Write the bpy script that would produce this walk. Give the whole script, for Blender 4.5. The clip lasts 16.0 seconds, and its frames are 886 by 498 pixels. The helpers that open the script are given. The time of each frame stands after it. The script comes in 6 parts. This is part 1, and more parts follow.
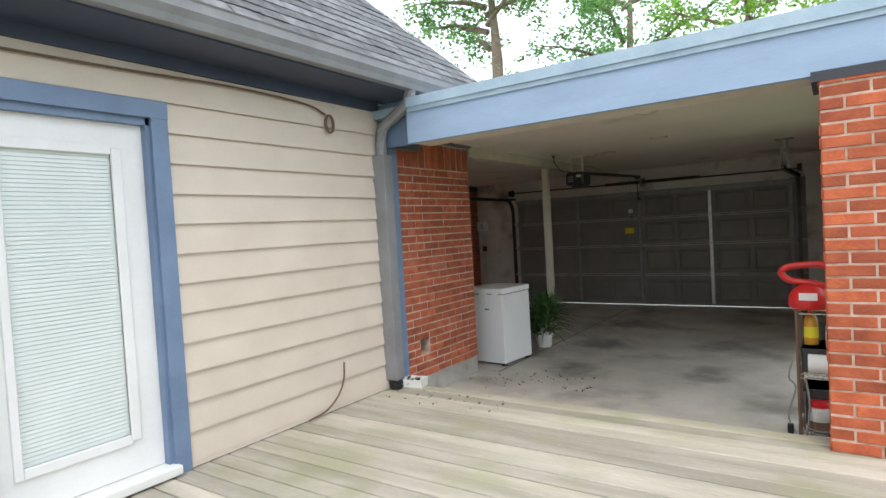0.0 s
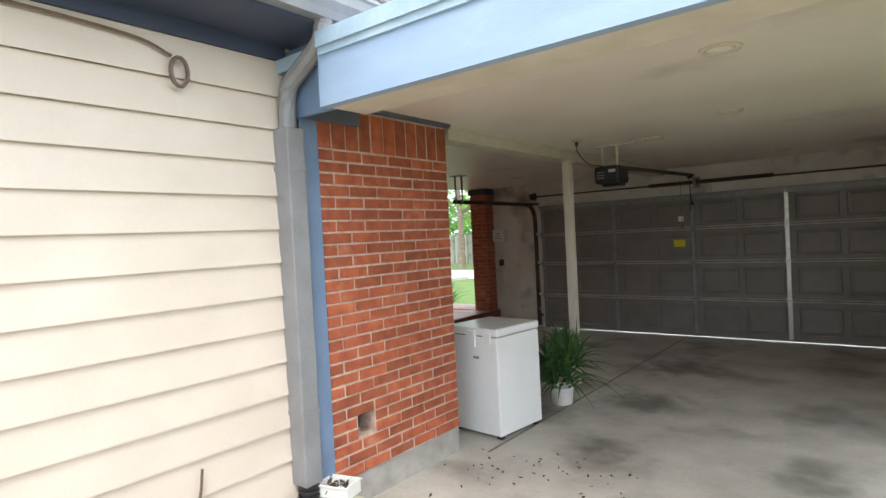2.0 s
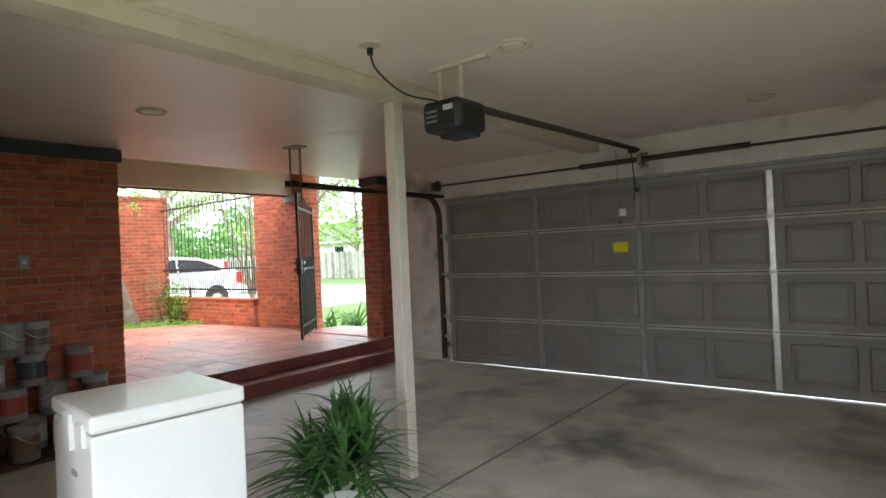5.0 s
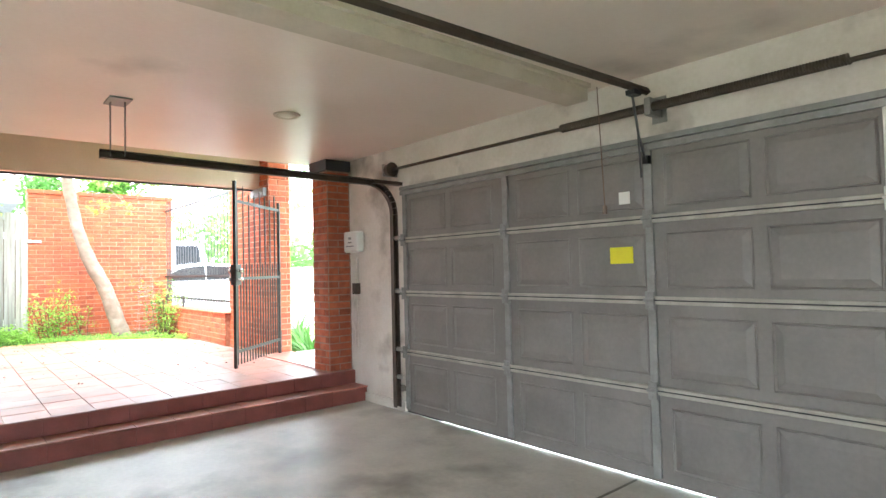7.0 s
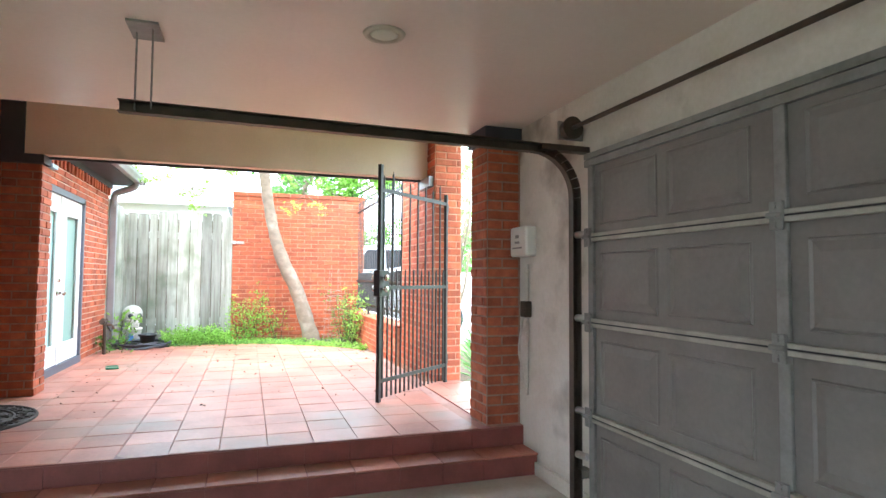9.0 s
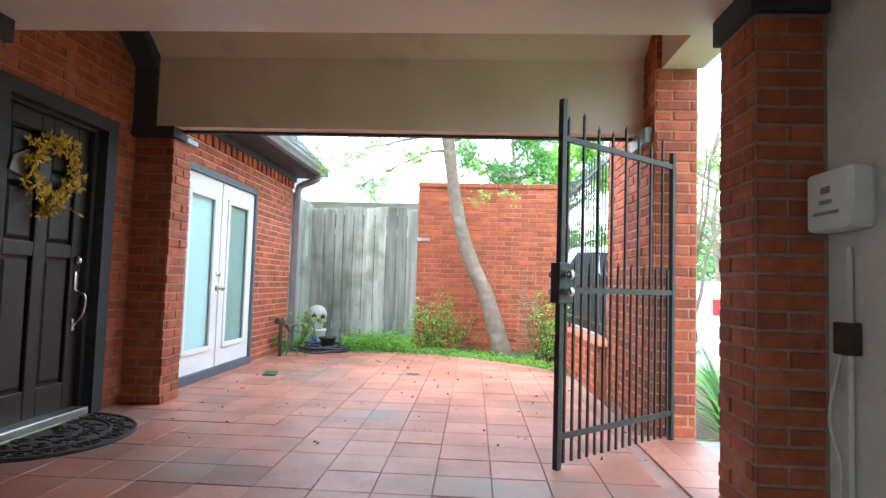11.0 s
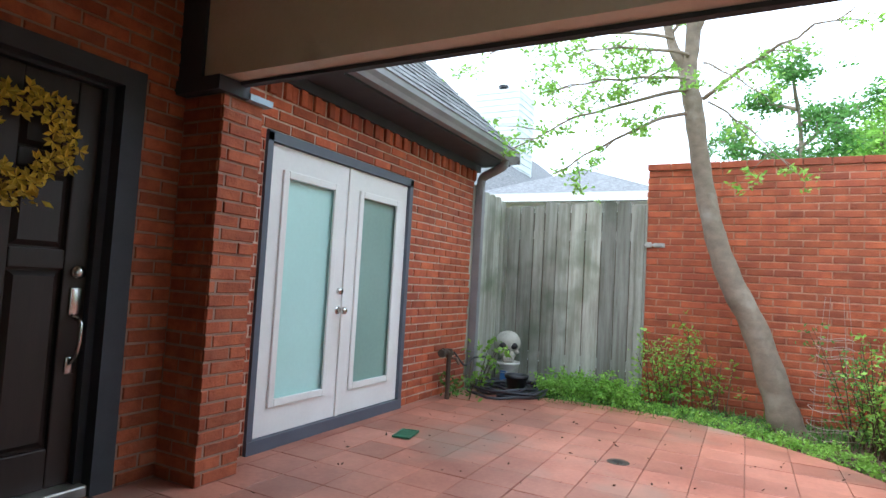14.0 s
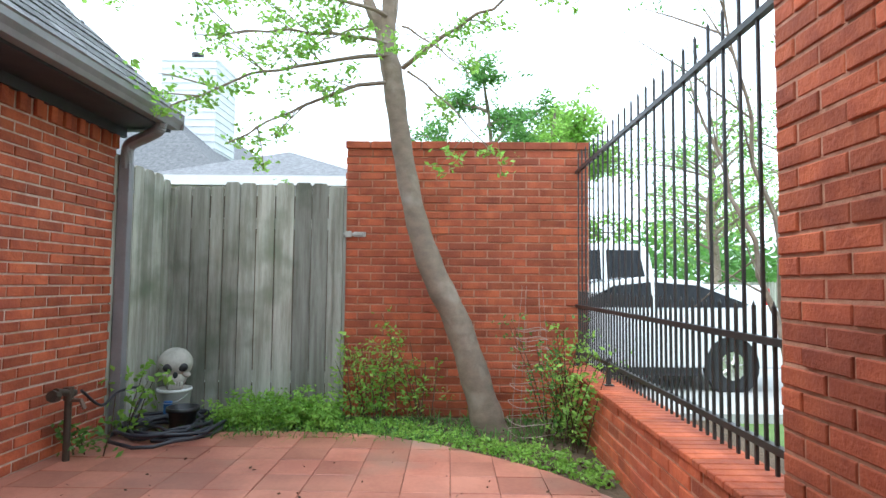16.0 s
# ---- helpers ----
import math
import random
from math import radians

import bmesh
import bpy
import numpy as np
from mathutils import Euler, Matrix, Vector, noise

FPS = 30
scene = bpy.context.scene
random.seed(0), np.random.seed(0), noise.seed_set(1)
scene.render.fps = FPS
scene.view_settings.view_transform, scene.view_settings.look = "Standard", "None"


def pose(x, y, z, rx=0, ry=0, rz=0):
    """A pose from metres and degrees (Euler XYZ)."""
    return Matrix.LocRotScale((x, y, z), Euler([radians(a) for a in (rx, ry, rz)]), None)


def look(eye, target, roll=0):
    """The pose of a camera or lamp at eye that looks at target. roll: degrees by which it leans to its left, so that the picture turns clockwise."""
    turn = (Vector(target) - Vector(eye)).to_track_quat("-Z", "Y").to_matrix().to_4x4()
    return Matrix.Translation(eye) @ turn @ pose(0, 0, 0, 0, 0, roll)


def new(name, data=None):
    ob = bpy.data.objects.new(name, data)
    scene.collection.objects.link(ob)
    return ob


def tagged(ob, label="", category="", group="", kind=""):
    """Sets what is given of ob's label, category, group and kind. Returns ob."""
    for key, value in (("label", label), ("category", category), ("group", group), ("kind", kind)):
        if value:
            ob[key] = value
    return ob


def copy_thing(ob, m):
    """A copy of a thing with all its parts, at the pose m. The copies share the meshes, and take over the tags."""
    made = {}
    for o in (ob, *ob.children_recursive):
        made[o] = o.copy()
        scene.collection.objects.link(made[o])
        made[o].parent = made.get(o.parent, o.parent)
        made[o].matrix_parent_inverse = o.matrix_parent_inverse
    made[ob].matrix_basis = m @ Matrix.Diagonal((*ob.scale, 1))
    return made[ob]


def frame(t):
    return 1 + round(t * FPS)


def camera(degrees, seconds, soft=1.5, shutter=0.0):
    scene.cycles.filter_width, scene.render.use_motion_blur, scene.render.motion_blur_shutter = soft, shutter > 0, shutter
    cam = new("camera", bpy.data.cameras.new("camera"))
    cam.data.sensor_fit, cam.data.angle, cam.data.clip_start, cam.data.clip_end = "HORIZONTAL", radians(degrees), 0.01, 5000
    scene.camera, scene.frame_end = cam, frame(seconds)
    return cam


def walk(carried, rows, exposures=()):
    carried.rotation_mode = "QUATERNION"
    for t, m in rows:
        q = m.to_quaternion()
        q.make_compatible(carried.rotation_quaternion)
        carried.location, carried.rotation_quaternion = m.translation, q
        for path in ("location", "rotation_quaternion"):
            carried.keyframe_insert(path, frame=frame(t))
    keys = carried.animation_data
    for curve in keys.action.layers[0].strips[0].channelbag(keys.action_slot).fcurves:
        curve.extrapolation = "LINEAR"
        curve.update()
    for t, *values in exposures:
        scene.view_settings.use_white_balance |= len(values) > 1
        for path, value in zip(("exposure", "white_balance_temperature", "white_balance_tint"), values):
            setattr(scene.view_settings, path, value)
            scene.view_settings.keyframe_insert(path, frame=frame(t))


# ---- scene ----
cam = camera(75.1, 16.0)
PATH = [
    (0, (0.075, -0.406, 1.691), (-1.055, 1.243, 1.624), -3.3),
    (0.5, (-0.072, 0.113, 1.729), (-1.2, 1.762, 1.662), -3.1),
    (1, (-0.313, 0.588, 1.73), (-1.467, 2.221, 1.678), -3.0),
    (1.5, (-0.477, 1.107, 1.73), (-1.682, 2.703, 1.687), -2.9),
    (2, (-0.611, 1.634, 1.728), (-1.849, 3.204, 1.69), -2.9),
    (2.5, (-0.686, 2.193, 1.74), (-1.935, 3.756, 1.704), -2.7),
    (3, (-0.726, 2.745, 1.753), (-1.977, 4.305, 1.723), -2.6),
    (3.5, (-0.81, 3.302, 1.768), (-2.047, 4.874, 1.746), -2.8),
    (4, (-0.83, 3.819, 1.743), (-2.06, 5.396, 1.735), -2.9),
    (4.5, (-0.868, 4.22, 1.66), (-2.096, 5.798, 1.662), -2.7),
    (5, (-0.898, 4.802, 1.492), (-2.135, 6.374, 1.503), -2.6),
    (5.2, (-0.929, 5.095, 1.48), (-2.172, 6.662, 1.5), -2.6),
    (7.3, (-1.294, 7.886, 1.397), (-2.901, 9.075, 1.48), -1.0),
    (7.5, (-1.411, 8.059, 1.41), (-3.087, 9.146, 1.502), -0.8),
    (8, (-1.75, 8.432, 1.425), (-3.546, 9.304, 1.521), -0.2),
    (8.5, (-2.165, 8.77, 1.437), (-4.009, 9.54, 1.536), -0.0),
    (9, (-2.605, 9.013, 1.434), (-4.498, 9.65, 1.534), 0.4),
    (9.2, (-2.809, 9.089, 1.457), (-4.72, 9.671, 1.55), 0.2),
    (11.3, (-4.63, 9.70, 1.345), (-6.617, 9.49, 1.465), 2.2),
    (11.5, (-4.804, 9.732, 1.339), (-6.782, 9.462, 1.46), 2.4),
    (12, (-5.228, 9.805, 1.357), (-7.171, 9.344, 1.472), 2.7),
    (12.5, (-5.643, 9.828, 1.366), (-7.501, 9.095, 1.469), 3.4),
    (13, (-6.017, 9.772, 1.362), (-7.786, 8.845, 1.461), 3.6),
    (13.5, (-6.396, 9.731, 1.405), (-8.144, 8.765, 1.503), 3.6),
    (14, (-6.755, 9.754, 1.504), (-8.519, 8.818, 1.614), 3.3),
    (14.5, (-7.077, 9.76, 1.54), (-8.925, 9.005, 1.661), 2.7),
    (15, (-7.332, 9.769, 1.569), (-9.277, 9.325, 1.707), 1.7),
    (15.5, (-7.672, 9.832, 1.511), (-9.657, 9.63, 1.65), 0.9),
    (16, (-7.991, 9.753, 1.579), (-9.987, 9.729, 1.695), 0.6),
]
EXPOSURES = [(0.0, 0.68, 6650, 10), (1.0, 1.02, 6650, 10), (1.5, 1.25, 6650, 10), (2.5, 1.46, 6700, 11), (3.5, 1.52, 6650, 11), (5.0, 2.08, 6500, 9), (7.5, 3.7, 6150, 6), (8.5, 3.52, 6000, 6), (9.0, 3.1, 5950, 5), (11.5, 2.1, 5650, 3), (12.0, 1.9, 5650, 3), (13.0, 1.42, 5700, 4), (14.5, 1.28, 5950, 5), (15.0, 1.14, 6000, 5), (15.5, 1.06, 6000, 5), (16.0, 1.14, 6000, 5)]
walk(cam, [(t, look(eye, target, roll)) for t, eye, target, roll in PATH], EXPOSURES)

# ---- light: bright overcast sky ----
world = bpy.data.worlds.new("sky")
scene.world = world
world.use_nodes = True
wn, wl = world.node_tree.nodes, world.node_tree.links
wn.clear()
sky = wn.new("ShaderNodeTexSky")
sky.sky_type, sky.sun_disc = "NISHITA", False
sky.sun_elevation, sky.sun_rotation = radians(52), radians(200)
sky.air_density, sky.dust_density, sky.ozone_density = 1.0, 4.0, 1.0
cloud = wn.new("ShaderNodeMix")
cloud.data_type = "RGBA"
cloud.inputs["Factor"].default_value = 0.85
cloud.inputs["B"].default_value = (13.0, 14.4, 16.3, 1)
bg = wn.new("ShaderNodeBackground")
bg.inputs["Strength"].default_value = 0.1
wout = wn.new("ShaderNodeOutputWorld")
wl.new(sky.outputs[0], cloud.inputs["A"])
wl.new(cloud.outputs["Result"], bg.inputs["Color"])
wl.new(bg.outputs[0], wout.inputs["Surface"])
sun = new("sun", bpy.data.lights.new("sun", "SUN"))
sun.data.energy, sun.data.angle, sun.data.color = 0.9, radians(25), (1.0, 0.97, 0.92)
sun.matrix_world = look((4, -6, 12), (0, 0, 0))


# ---- materials ----
def mat(name, color, color2=None, rough=0.7, metal=0.0, scale=6.0, fine=60.0, amount=0.5, bump=0.15, vary=0.0, stain=None, stain_scale=1.2,
        stain_edge=(0.5, 0.7), stretch=(1, 1, 1), coat=0.0, depth=0.01):
    m = bpy.data.materials.new(name)
    m.use_nodes = True
    n, l = m.node_tree.nodes, m.node_tree.links
    p = n["Principled BSDF"]
    p.inputs["Roughness"].default_value, p.inputs["Metallic"].default_value = rough, metal
    p.inputs["Coat Weight"].default_value = coat
    tc = n.new("ShaderNodeTexCoord")
    geo = n.new("ShaderNodeNewGeometry")
    mp = n.new("ShaderNodeMapping")
    mp.inputs["Scale"].default_value = stretch
    info = n.new("ShaderNodeObjectInfo")
    l.new(geo.outputs["Position"], mp.inputs["Vector"])
    n1, n2 = n.new("ShaderNodeTexNoise"), n.new("ShaderNodeTexNoise")
    for q, sc, de in ((n1, scale, 5), (n2, fine, 4)):
        q.inputs["Scale"].default_value, q.inputs["Detail"].default_value = sc, de
        l.new(mp.outputs[0], q.inputs["Vector"])
    ramp = n.new("ShaderNodeMapRange")
    ramp.inputs["From Min"].default_value, ramp.inputs["From Max"].default_value = 0.3, 0.7
    add = n.new("ShaderNodeMath")
    add.operation = "MULTIPLY_ADD"
    add.inputs[1].default_value = 0.35
    l.new(n2.outputs["Fac"], add.inputs[0])
    l.new(n1.outputs["Fac"], add.inputs[2])
    sub = n.new("ShaderNodeMath")
    sub.operation = "SUBTRACT"
    sub.inputs[1].default_value = 0.175
    l.new(add.outputs[0], sub.inputs[0])
    l.new(sub.outputs[0], ramp.inputs["Value"])
    mix = n.new("ShaderNodeMix")
    mix.data_type = "RGBA"
    c2 = color2 or tuple(c * (1 - amount) for c in color)
    mix.inputs["A"].default_value, mix.inputs["B"].default_value = (*color, 1), (*c2, 1)
    l.new(ramp.outputs[0], mix.inputs["Factor"])
    out = mix.outputs["Result"]
    if stain:
        n3 = n.new("ShaderNodeTexNoise")
        n3.inputs["Scale"].default_value, n3.inputs["Detail"].default_value = stain_scale, 6
        l.new(geo.outputs["Position"], n3.inputs["Vector"])
        r3 = n.new("ShaderNodeMapRange")
        r3.inputs["From Min"].default_value, r3.inputs["From Max"].default_value = stain_edge
        l.new(n3.outputs["Fac"], r3.inputs["Value"])
        mx = n.new("ShaderNodeMix")
        mx.data_type = "RGBA"
        mx.inputs["B"].default_value = (*stain, 1)
        l.new(r3.outputs[0], mx.inputs["Factor"])
        l.new(out, mx.inputs["A"])
        out = mx.outputs["Result"]
    if vary:
        hsv = n.new("ShaderNodeHueSaturation")
        v = n.new("ShaderNodeMath")
        v.operation = "MULTIPLY_ADD"
        v.inputs[1].default_value, v.inputs[2].default_value = 2 * vary, 1 - vary
        both = n.new("ShaderNodeMath")
        both.operation = "ADD"
        l.new(info.outputs["Random"], both.inputs[0])
        l.new(geo.outputs["Random Per Island"], both.inputs[1])
        fr = n.new("ShaderNodeMath")
        fr.operation = "FRACT"
        l.new(both.outputs[0], fr.inputs[0])
        l.new(fr.outputs[0], v.inputs[0])
        l.new(v.outputs[0], hsv.inputs["Value"])
        l.new(out, hsv.inputs["Color"])
        out = hsv.outputs["Color"]
    l.new(out, p.inputs["Base Color"])
    if bump:
        b = n.new("ShaderNodeBump")
        b.inputs["Strength"].default_value, b.inputs["Distance"].default_value = bump, depth
        l.new(add.outputs[0], b.inputs["Height"])
        l.new(b.outputs[0], p.inputs["Normal"])
    return m


BRICK = mat("red brick", (0.44, 0.118, 0.05), (0.27, 0.064, 0.03), rough=0.85, scale=11, fine=80, bump=0.8, vary=0.22, stain=(0.5, 0.2, 0.12), stain_scale=3.5, stain_edge=(0.6, 0.8))
BRICKD = mat("orange painted brick", (0.47, 0.112, 0.042), (0.29, 0.06, 0.025), rough=0.8, scale=8, fine=60, bump=0.8, depth=0.016, vary=0.27, stain=(0.26, 0.055, 0.03), stain_scale=1.5, stain_edge=(0.52, 0.75))
MORTAR = mat("light mortar", (0.60, 0.47, 0.385), (0.42, 0.28, 0.205), rough=0.95, scale=20, fine=150, bump=0.5)
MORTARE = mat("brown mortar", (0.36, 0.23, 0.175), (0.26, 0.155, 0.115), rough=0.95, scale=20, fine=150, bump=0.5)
MORTARD = mat("red stained mortar", (0.52, 0.275, 0.18), (0.36, 0.15, 0.09), rough=0.95, scale=20, fine=150, bump=0.5)
CONC = mat("stained concrete slab", (0.53, 0.495, 0.43), (0.39, 0.36, 0.31), rough=0.5, scale=2.4, fine=30, bump=0.12, stain=(0.17, 0.15, 0.12), stain_scale=1.3, stain_edge=(0.52, 0.74))
FOUND = mat("foundation concrete", (0.42, 0.40, 0.36), (0.3, 0.28, 0.25), rough=0.9, scale=7, fine=90, bump=0.3)
OIL = mat("oil stain", (0.09, 0.08, 0.06), (0.2, 0.19, 0.16), rough=0.5, scale=3, fine=30, bump=0.05)
DECK = mat("weathered deck board", (0.52, 0.47, 0.39), (0.33, 0.30, 0.235), rough=0.85, scale=3, fine=60, bump=0.4, vary=0.2, stretch=(0.3, 2.2, 2.2), stain=(0.34, 0.325, 0.21), stain_scale=1.6, stain_edge=(0.5, 0.72))
SIDING = mat("tan painted siding", (0.65, 0.56, 0.462), (0.59, 0.502, 0.408), rough=0.6, scale=2.5, fine=70, bump=0.1, vary=0.03)
BLUE = mat("slate blue painted wood", (0.17, 0.24, 0.36), (0.13, 0.19, 0.29), rough=0.5, scale=4, fine=80, bump=0.1, amount=0.3)
FASCIA = mat("sky blue painted fascia", (0.30, 0.40, 0.54), (0.25, 0.34, 0.47), rough=0.5, scale=4, fine=60, bump=0.12, stretch=(0.4, 1, 1.5))
FLASH = mat("pale blue roof flashing", (0.38, 0.49, 0.57), (0.28, 0.38, 0.47), rough=0.45, scale=5, fine=50, bump=0.1)
GUTTER = mat("grey aluminium gutter", (0.25, 0.248, 0.255), (0.195, 0.192, 0.198), rough=0.45, scale=5, fine=60, bump=0.05)
DARKTRIM = mat("charcoal trim paint", (0.046, 0.05, 0.06), (0.034, 0.037, 0.045), rough=0.7, scale=6, fine=70, bump=0.1)
SHINGLE = mat("grey asphalt shingle", (0.20, 0.20, 0.205), (0.11, 0.11, 0.115), rough=0.95, scale=14, fine=220, bump=0.5, vary=0.3)
CEIL = mat("stained off-white ceiling board", (0.79, 0.71, 0.63), (0.72, 0.635, 0.55), rough=0.4, scale=1.2, fine=30, bump=0.05, stain=(0.30, 0.26, 0.21), stain_scale=0.7, stain_edge=(0.6, 0.78))
TANP = mat("tan painted board", (0.74, 0.62, 0.50), (0.66, 0.54, 0.42), rough=0.6, scale=2, fine=40, bump=0.06, stain=(0.40, 0.30, 0.2), stain_scale=1.6, stain_edge=(0.6, 0.8))
PLASTER = mat("dirty white plaster", (0.70, 0.66, 0.60), (0.58, 0.54, 0.47), rough=0.85, scale=2.5, fine=40, bump=0.12, stain=(0.27, 0.23, 0.19), stain_scale=2.2, stain_edge=(0.55, 0.75))
CREAM = mat("cream painted timber", (0.62, 0.56, 0.46), (0.52, 0.46, 0.36), rough=0.6, scale=5, fine=60, bump=0.08)
GDOOR = mat("grey garage door paint", (0.215, 0.198, 0.18), (0.16, 0.147, 0.132), rough=0.5, scale=2, fine=40, bump=0.04)
GRIB = mat("galvanised door stile", (0.29, 0.29, 0.275), (0.20, 0.20, 0.185), rough=0.5, metal=0.2, scale=8, fine=60, bump=0.05)
STEEL = mat("bright hinge steel", (0.62, 0.61, 0.58), (0.45, 0.44, 0.41), rough=0.35, metal=0.8, scale=12, fine=80, bump=0.05)
RUST = mat("brown oily track steel", (0.10, 0.075, 0.055), (0.06, 0.05, 0.04), rough=0.5, metal=0.5, scale=9, fine=70, bump=0.15)
BLACK = mat("black plastic", (0.012, 0.012, 0.015), (0.018, 0.018, 0.02), rough=0.4, scale=9, fine=90, bump=0.05)
IRON = mat("black wrought iron paint", (0.018, 0.017, 0.018), (0.04, 0.034, 0.032), rough=0.45, scale=14, fine=120, bump=0.15)
WHITE = mat("white enamel", (0.80, 0.80, 0.78), (0.75, 0.75, 0.73), rough=0.3, scale=2, fine=30, bump=0.02, coat=0.2)
WHITEP = mat("white door paint", (0.80, 0.79, 0.77), (0.73, 0.72, 0.70), rough=0.4, scale=3, fine=40, bump=0.03)
BLIND = mat("white blind slats", (0.70, 0.75, 0.72), (0.64, 0.69, 0.66), rough=0.5, scale=3, fine=30, bump=0.0)
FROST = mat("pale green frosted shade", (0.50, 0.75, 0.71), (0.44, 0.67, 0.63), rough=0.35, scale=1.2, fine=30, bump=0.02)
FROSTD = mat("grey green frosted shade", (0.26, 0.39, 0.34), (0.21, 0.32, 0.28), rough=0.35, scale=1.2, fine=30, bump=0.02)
TILE = mat("red saltillo tile", (0.46, 0.19, 0.13), (0.30, 0.105, 0.072), rough=0.45, scale=2.6, fine=34, bump=0.14, vary=0.19, stain=(0.25, 0.185, 0.145), stain_scale=1.1, stain_edge=(0.5, 0.72))
TILEJ = mat("dark tile joint", (0.37, 0.20, 0.16), (0.27, 0.135, 0.105), rough=0.9, scale=9, fine=80, bump=0.2)
RISER = mat("maroon painted riser", (0.24, 0.07, 0.055), (0.17, 0.05, 0.04), rough=0.5, scale=5, fine=60, bump=0.1)
DOORB = mat("dark espresso stained wood", (0.030, 0.016, 0.013), (0.018, 0.010, 0.008), rough=0.5, scale=6, fine=60, bump=0.1, stretch=(3, 3, 0.3))
CHROME = mat("satin nickel", (0.66, 0.64, 0.60), (0.55, 0.53, 0.5), rough=0.25, metal=1.0, scale=9, fine=50, bump=0.0)
FLOWER = mat("yellow silk flowers", (0.62, 0.43, 0.04), (0.50, 0.33, 0.03), rough=0.7, scale=30, fine=90, bump=0.1, vary=0.3)
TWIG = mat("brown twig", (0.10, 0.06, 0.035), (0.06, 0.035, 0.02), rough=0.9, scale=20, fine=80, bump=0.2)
RUBBER = mat("brown black rubber mat", (0.055, 0.043, 0.035), (0.035, 0.028, 0.024), rough=0.8, scale=15, fine=120, bump=0.3)
FENCE = mat("weathered grey fence plank", (0.42, 0.42, 0.365), (0.215, 0.205, 0.165), rough=0.95, scale=6, fine=60, bump=0.6, vary=0.42, stretch=(3.2, 3.2, 0.22), stain=(0.15, 0.17, 0.12), stain_scale=1.8, stain_edge=(0.55, 0.75))
BARK = mat("smooth grey brown bark", (0.27, 0.205, 0.15), (0.17, 0.13, 0.095), rough=0.9, scale=7, fine=60, bump=0.4, stretch=(1, 1, 1.6), stain=(0.36, 0.31, 0.25), stain_scale=4, stain_edge=(0.55, 0.75))
LEAF = mat("spring green leaf", (0.34, 0.55, 0.11), (0.21, 0.42, 0.06), rough=0.55, scale=2, fine=20, bump=0.0, vary=0.35)
LEAFM = mat("mid green leaf", (0.15, 0.32, 0.07), (0.09, 0.23, 0.045), rough=0.55, scale=2, fine=20, bump=0.0, vary=0.4)
LEAFD = mat("dark strap leaf", (0.07, 0.16, 0.04), (0.03, 0.085, 0.022), rough=0.4, scale=4, fine=30, bump=0.0, vary=0.4)
PINE = mat("pine green", (0.22, 0.42, 0.13), (0.14, 0.31, 0.09), rough=0.6, scale=2, fine=20, bump=0.0, vary=0.4)
SOIL = mat("leaf-strewn soil", (0.13, 0.085, 0.05), (0.07, 0.05, 0.03), rough=1.0, scale=14, fine=90, bump=0.8, depth=0.03)
GRASS = mat("lawn", (0.125, 0.20, 0.05), (0.08, 0.14, 0.03), rough=0.9, scale=1.5, fine=60, bump=0.6, depth=0.03)
ROADM = mat("pale concrete road", (0.46, 0.45, 0.42), (0.38, 0.37, 0.35), rough=0.8, scale=1.5, fine=60, bump=0.1)
CARW = mat("white car paint", (0.78, 0.79, 0.80), (0.75, 0.76, 0.77), rough=0.15, scale=1, fine=10, bump=0.0, coat=0.6)
GLASSD = mat("dark car glass", (0.012, 0.015, 0.018), (0.02, 0.022, 0.025), rough=0.05, scale=1, fine=10, bump=0.0)
TYRE = mat("tyre rubber", (0.02, 0.02, 0.02), (0.03, 0.03, 0.03), rough=0.8, scale=9, fine=60, bump=0.1)
REDP = mat("red plastic", (0.58, 0.02, 0.02), (0.48, 0.015, 0.015), rough=0.3, scale=4, fine=40, bump=0.0)
YELLOW = mat("yellow paper", (0.75, 0.68, 0.03), (0.68, 0.6, 0.03), rough=0.7, scale=4, fine=40, bump=0.0)
PAPER = mat("white paper", (0.75, 0.74, 0.70), (0.7, 0.69, 0.65), rough=0.8, scale=4, fine=40, bump=0.0)
STONE = mat("cast pale concrete", (0.52, 0.50, 0.44), (0.36, 0.34, 0.29), rough=0.9, scale=12, fine=90, bump=0.4)
HOSE = mat("dark blue-black hose", (0.02, 0.022, 0.03), (0.035, 0.035, 0.045), rough=0.45, scale=10, fine=60, bump=0.05)
GREENP = mat("green plastic grate", (0.03, 0.16, 0.085), (0.02, 0.11, 0.06), rough=0.5, scale=10, fine=60, bump=0.1)
WSIDING = mat("pale lap siding", (0.72, 0.73, 0.74), (0.66, 0.67, 0.68), rough=0.7, scale=2, fine=30, bump=0.0)
def translucent(m, share):
    """Lets a thin leaf pass part of the light that falls on its other side."""
    n, l = m.node_tree.nodes, m.node_tree.links
    p = n["Principled BSDF"]
    tr, mx = n.new("ShaderNodeBsdfTranslucent"), n.new("ShaderNodeMixShader")
    mx.inputs["Fac"].default_value = share
    l.new(p.inputs["Base Color"].links[0].from_socket, tr.inputs["Color"])
    l.new(p.outputs[0], mx.inputs[1])
    l.new(tr.outputs[0], mx.inputs[2])
    l.new(mx.outputs[0], n["Material Output"].inputs["Surface"])


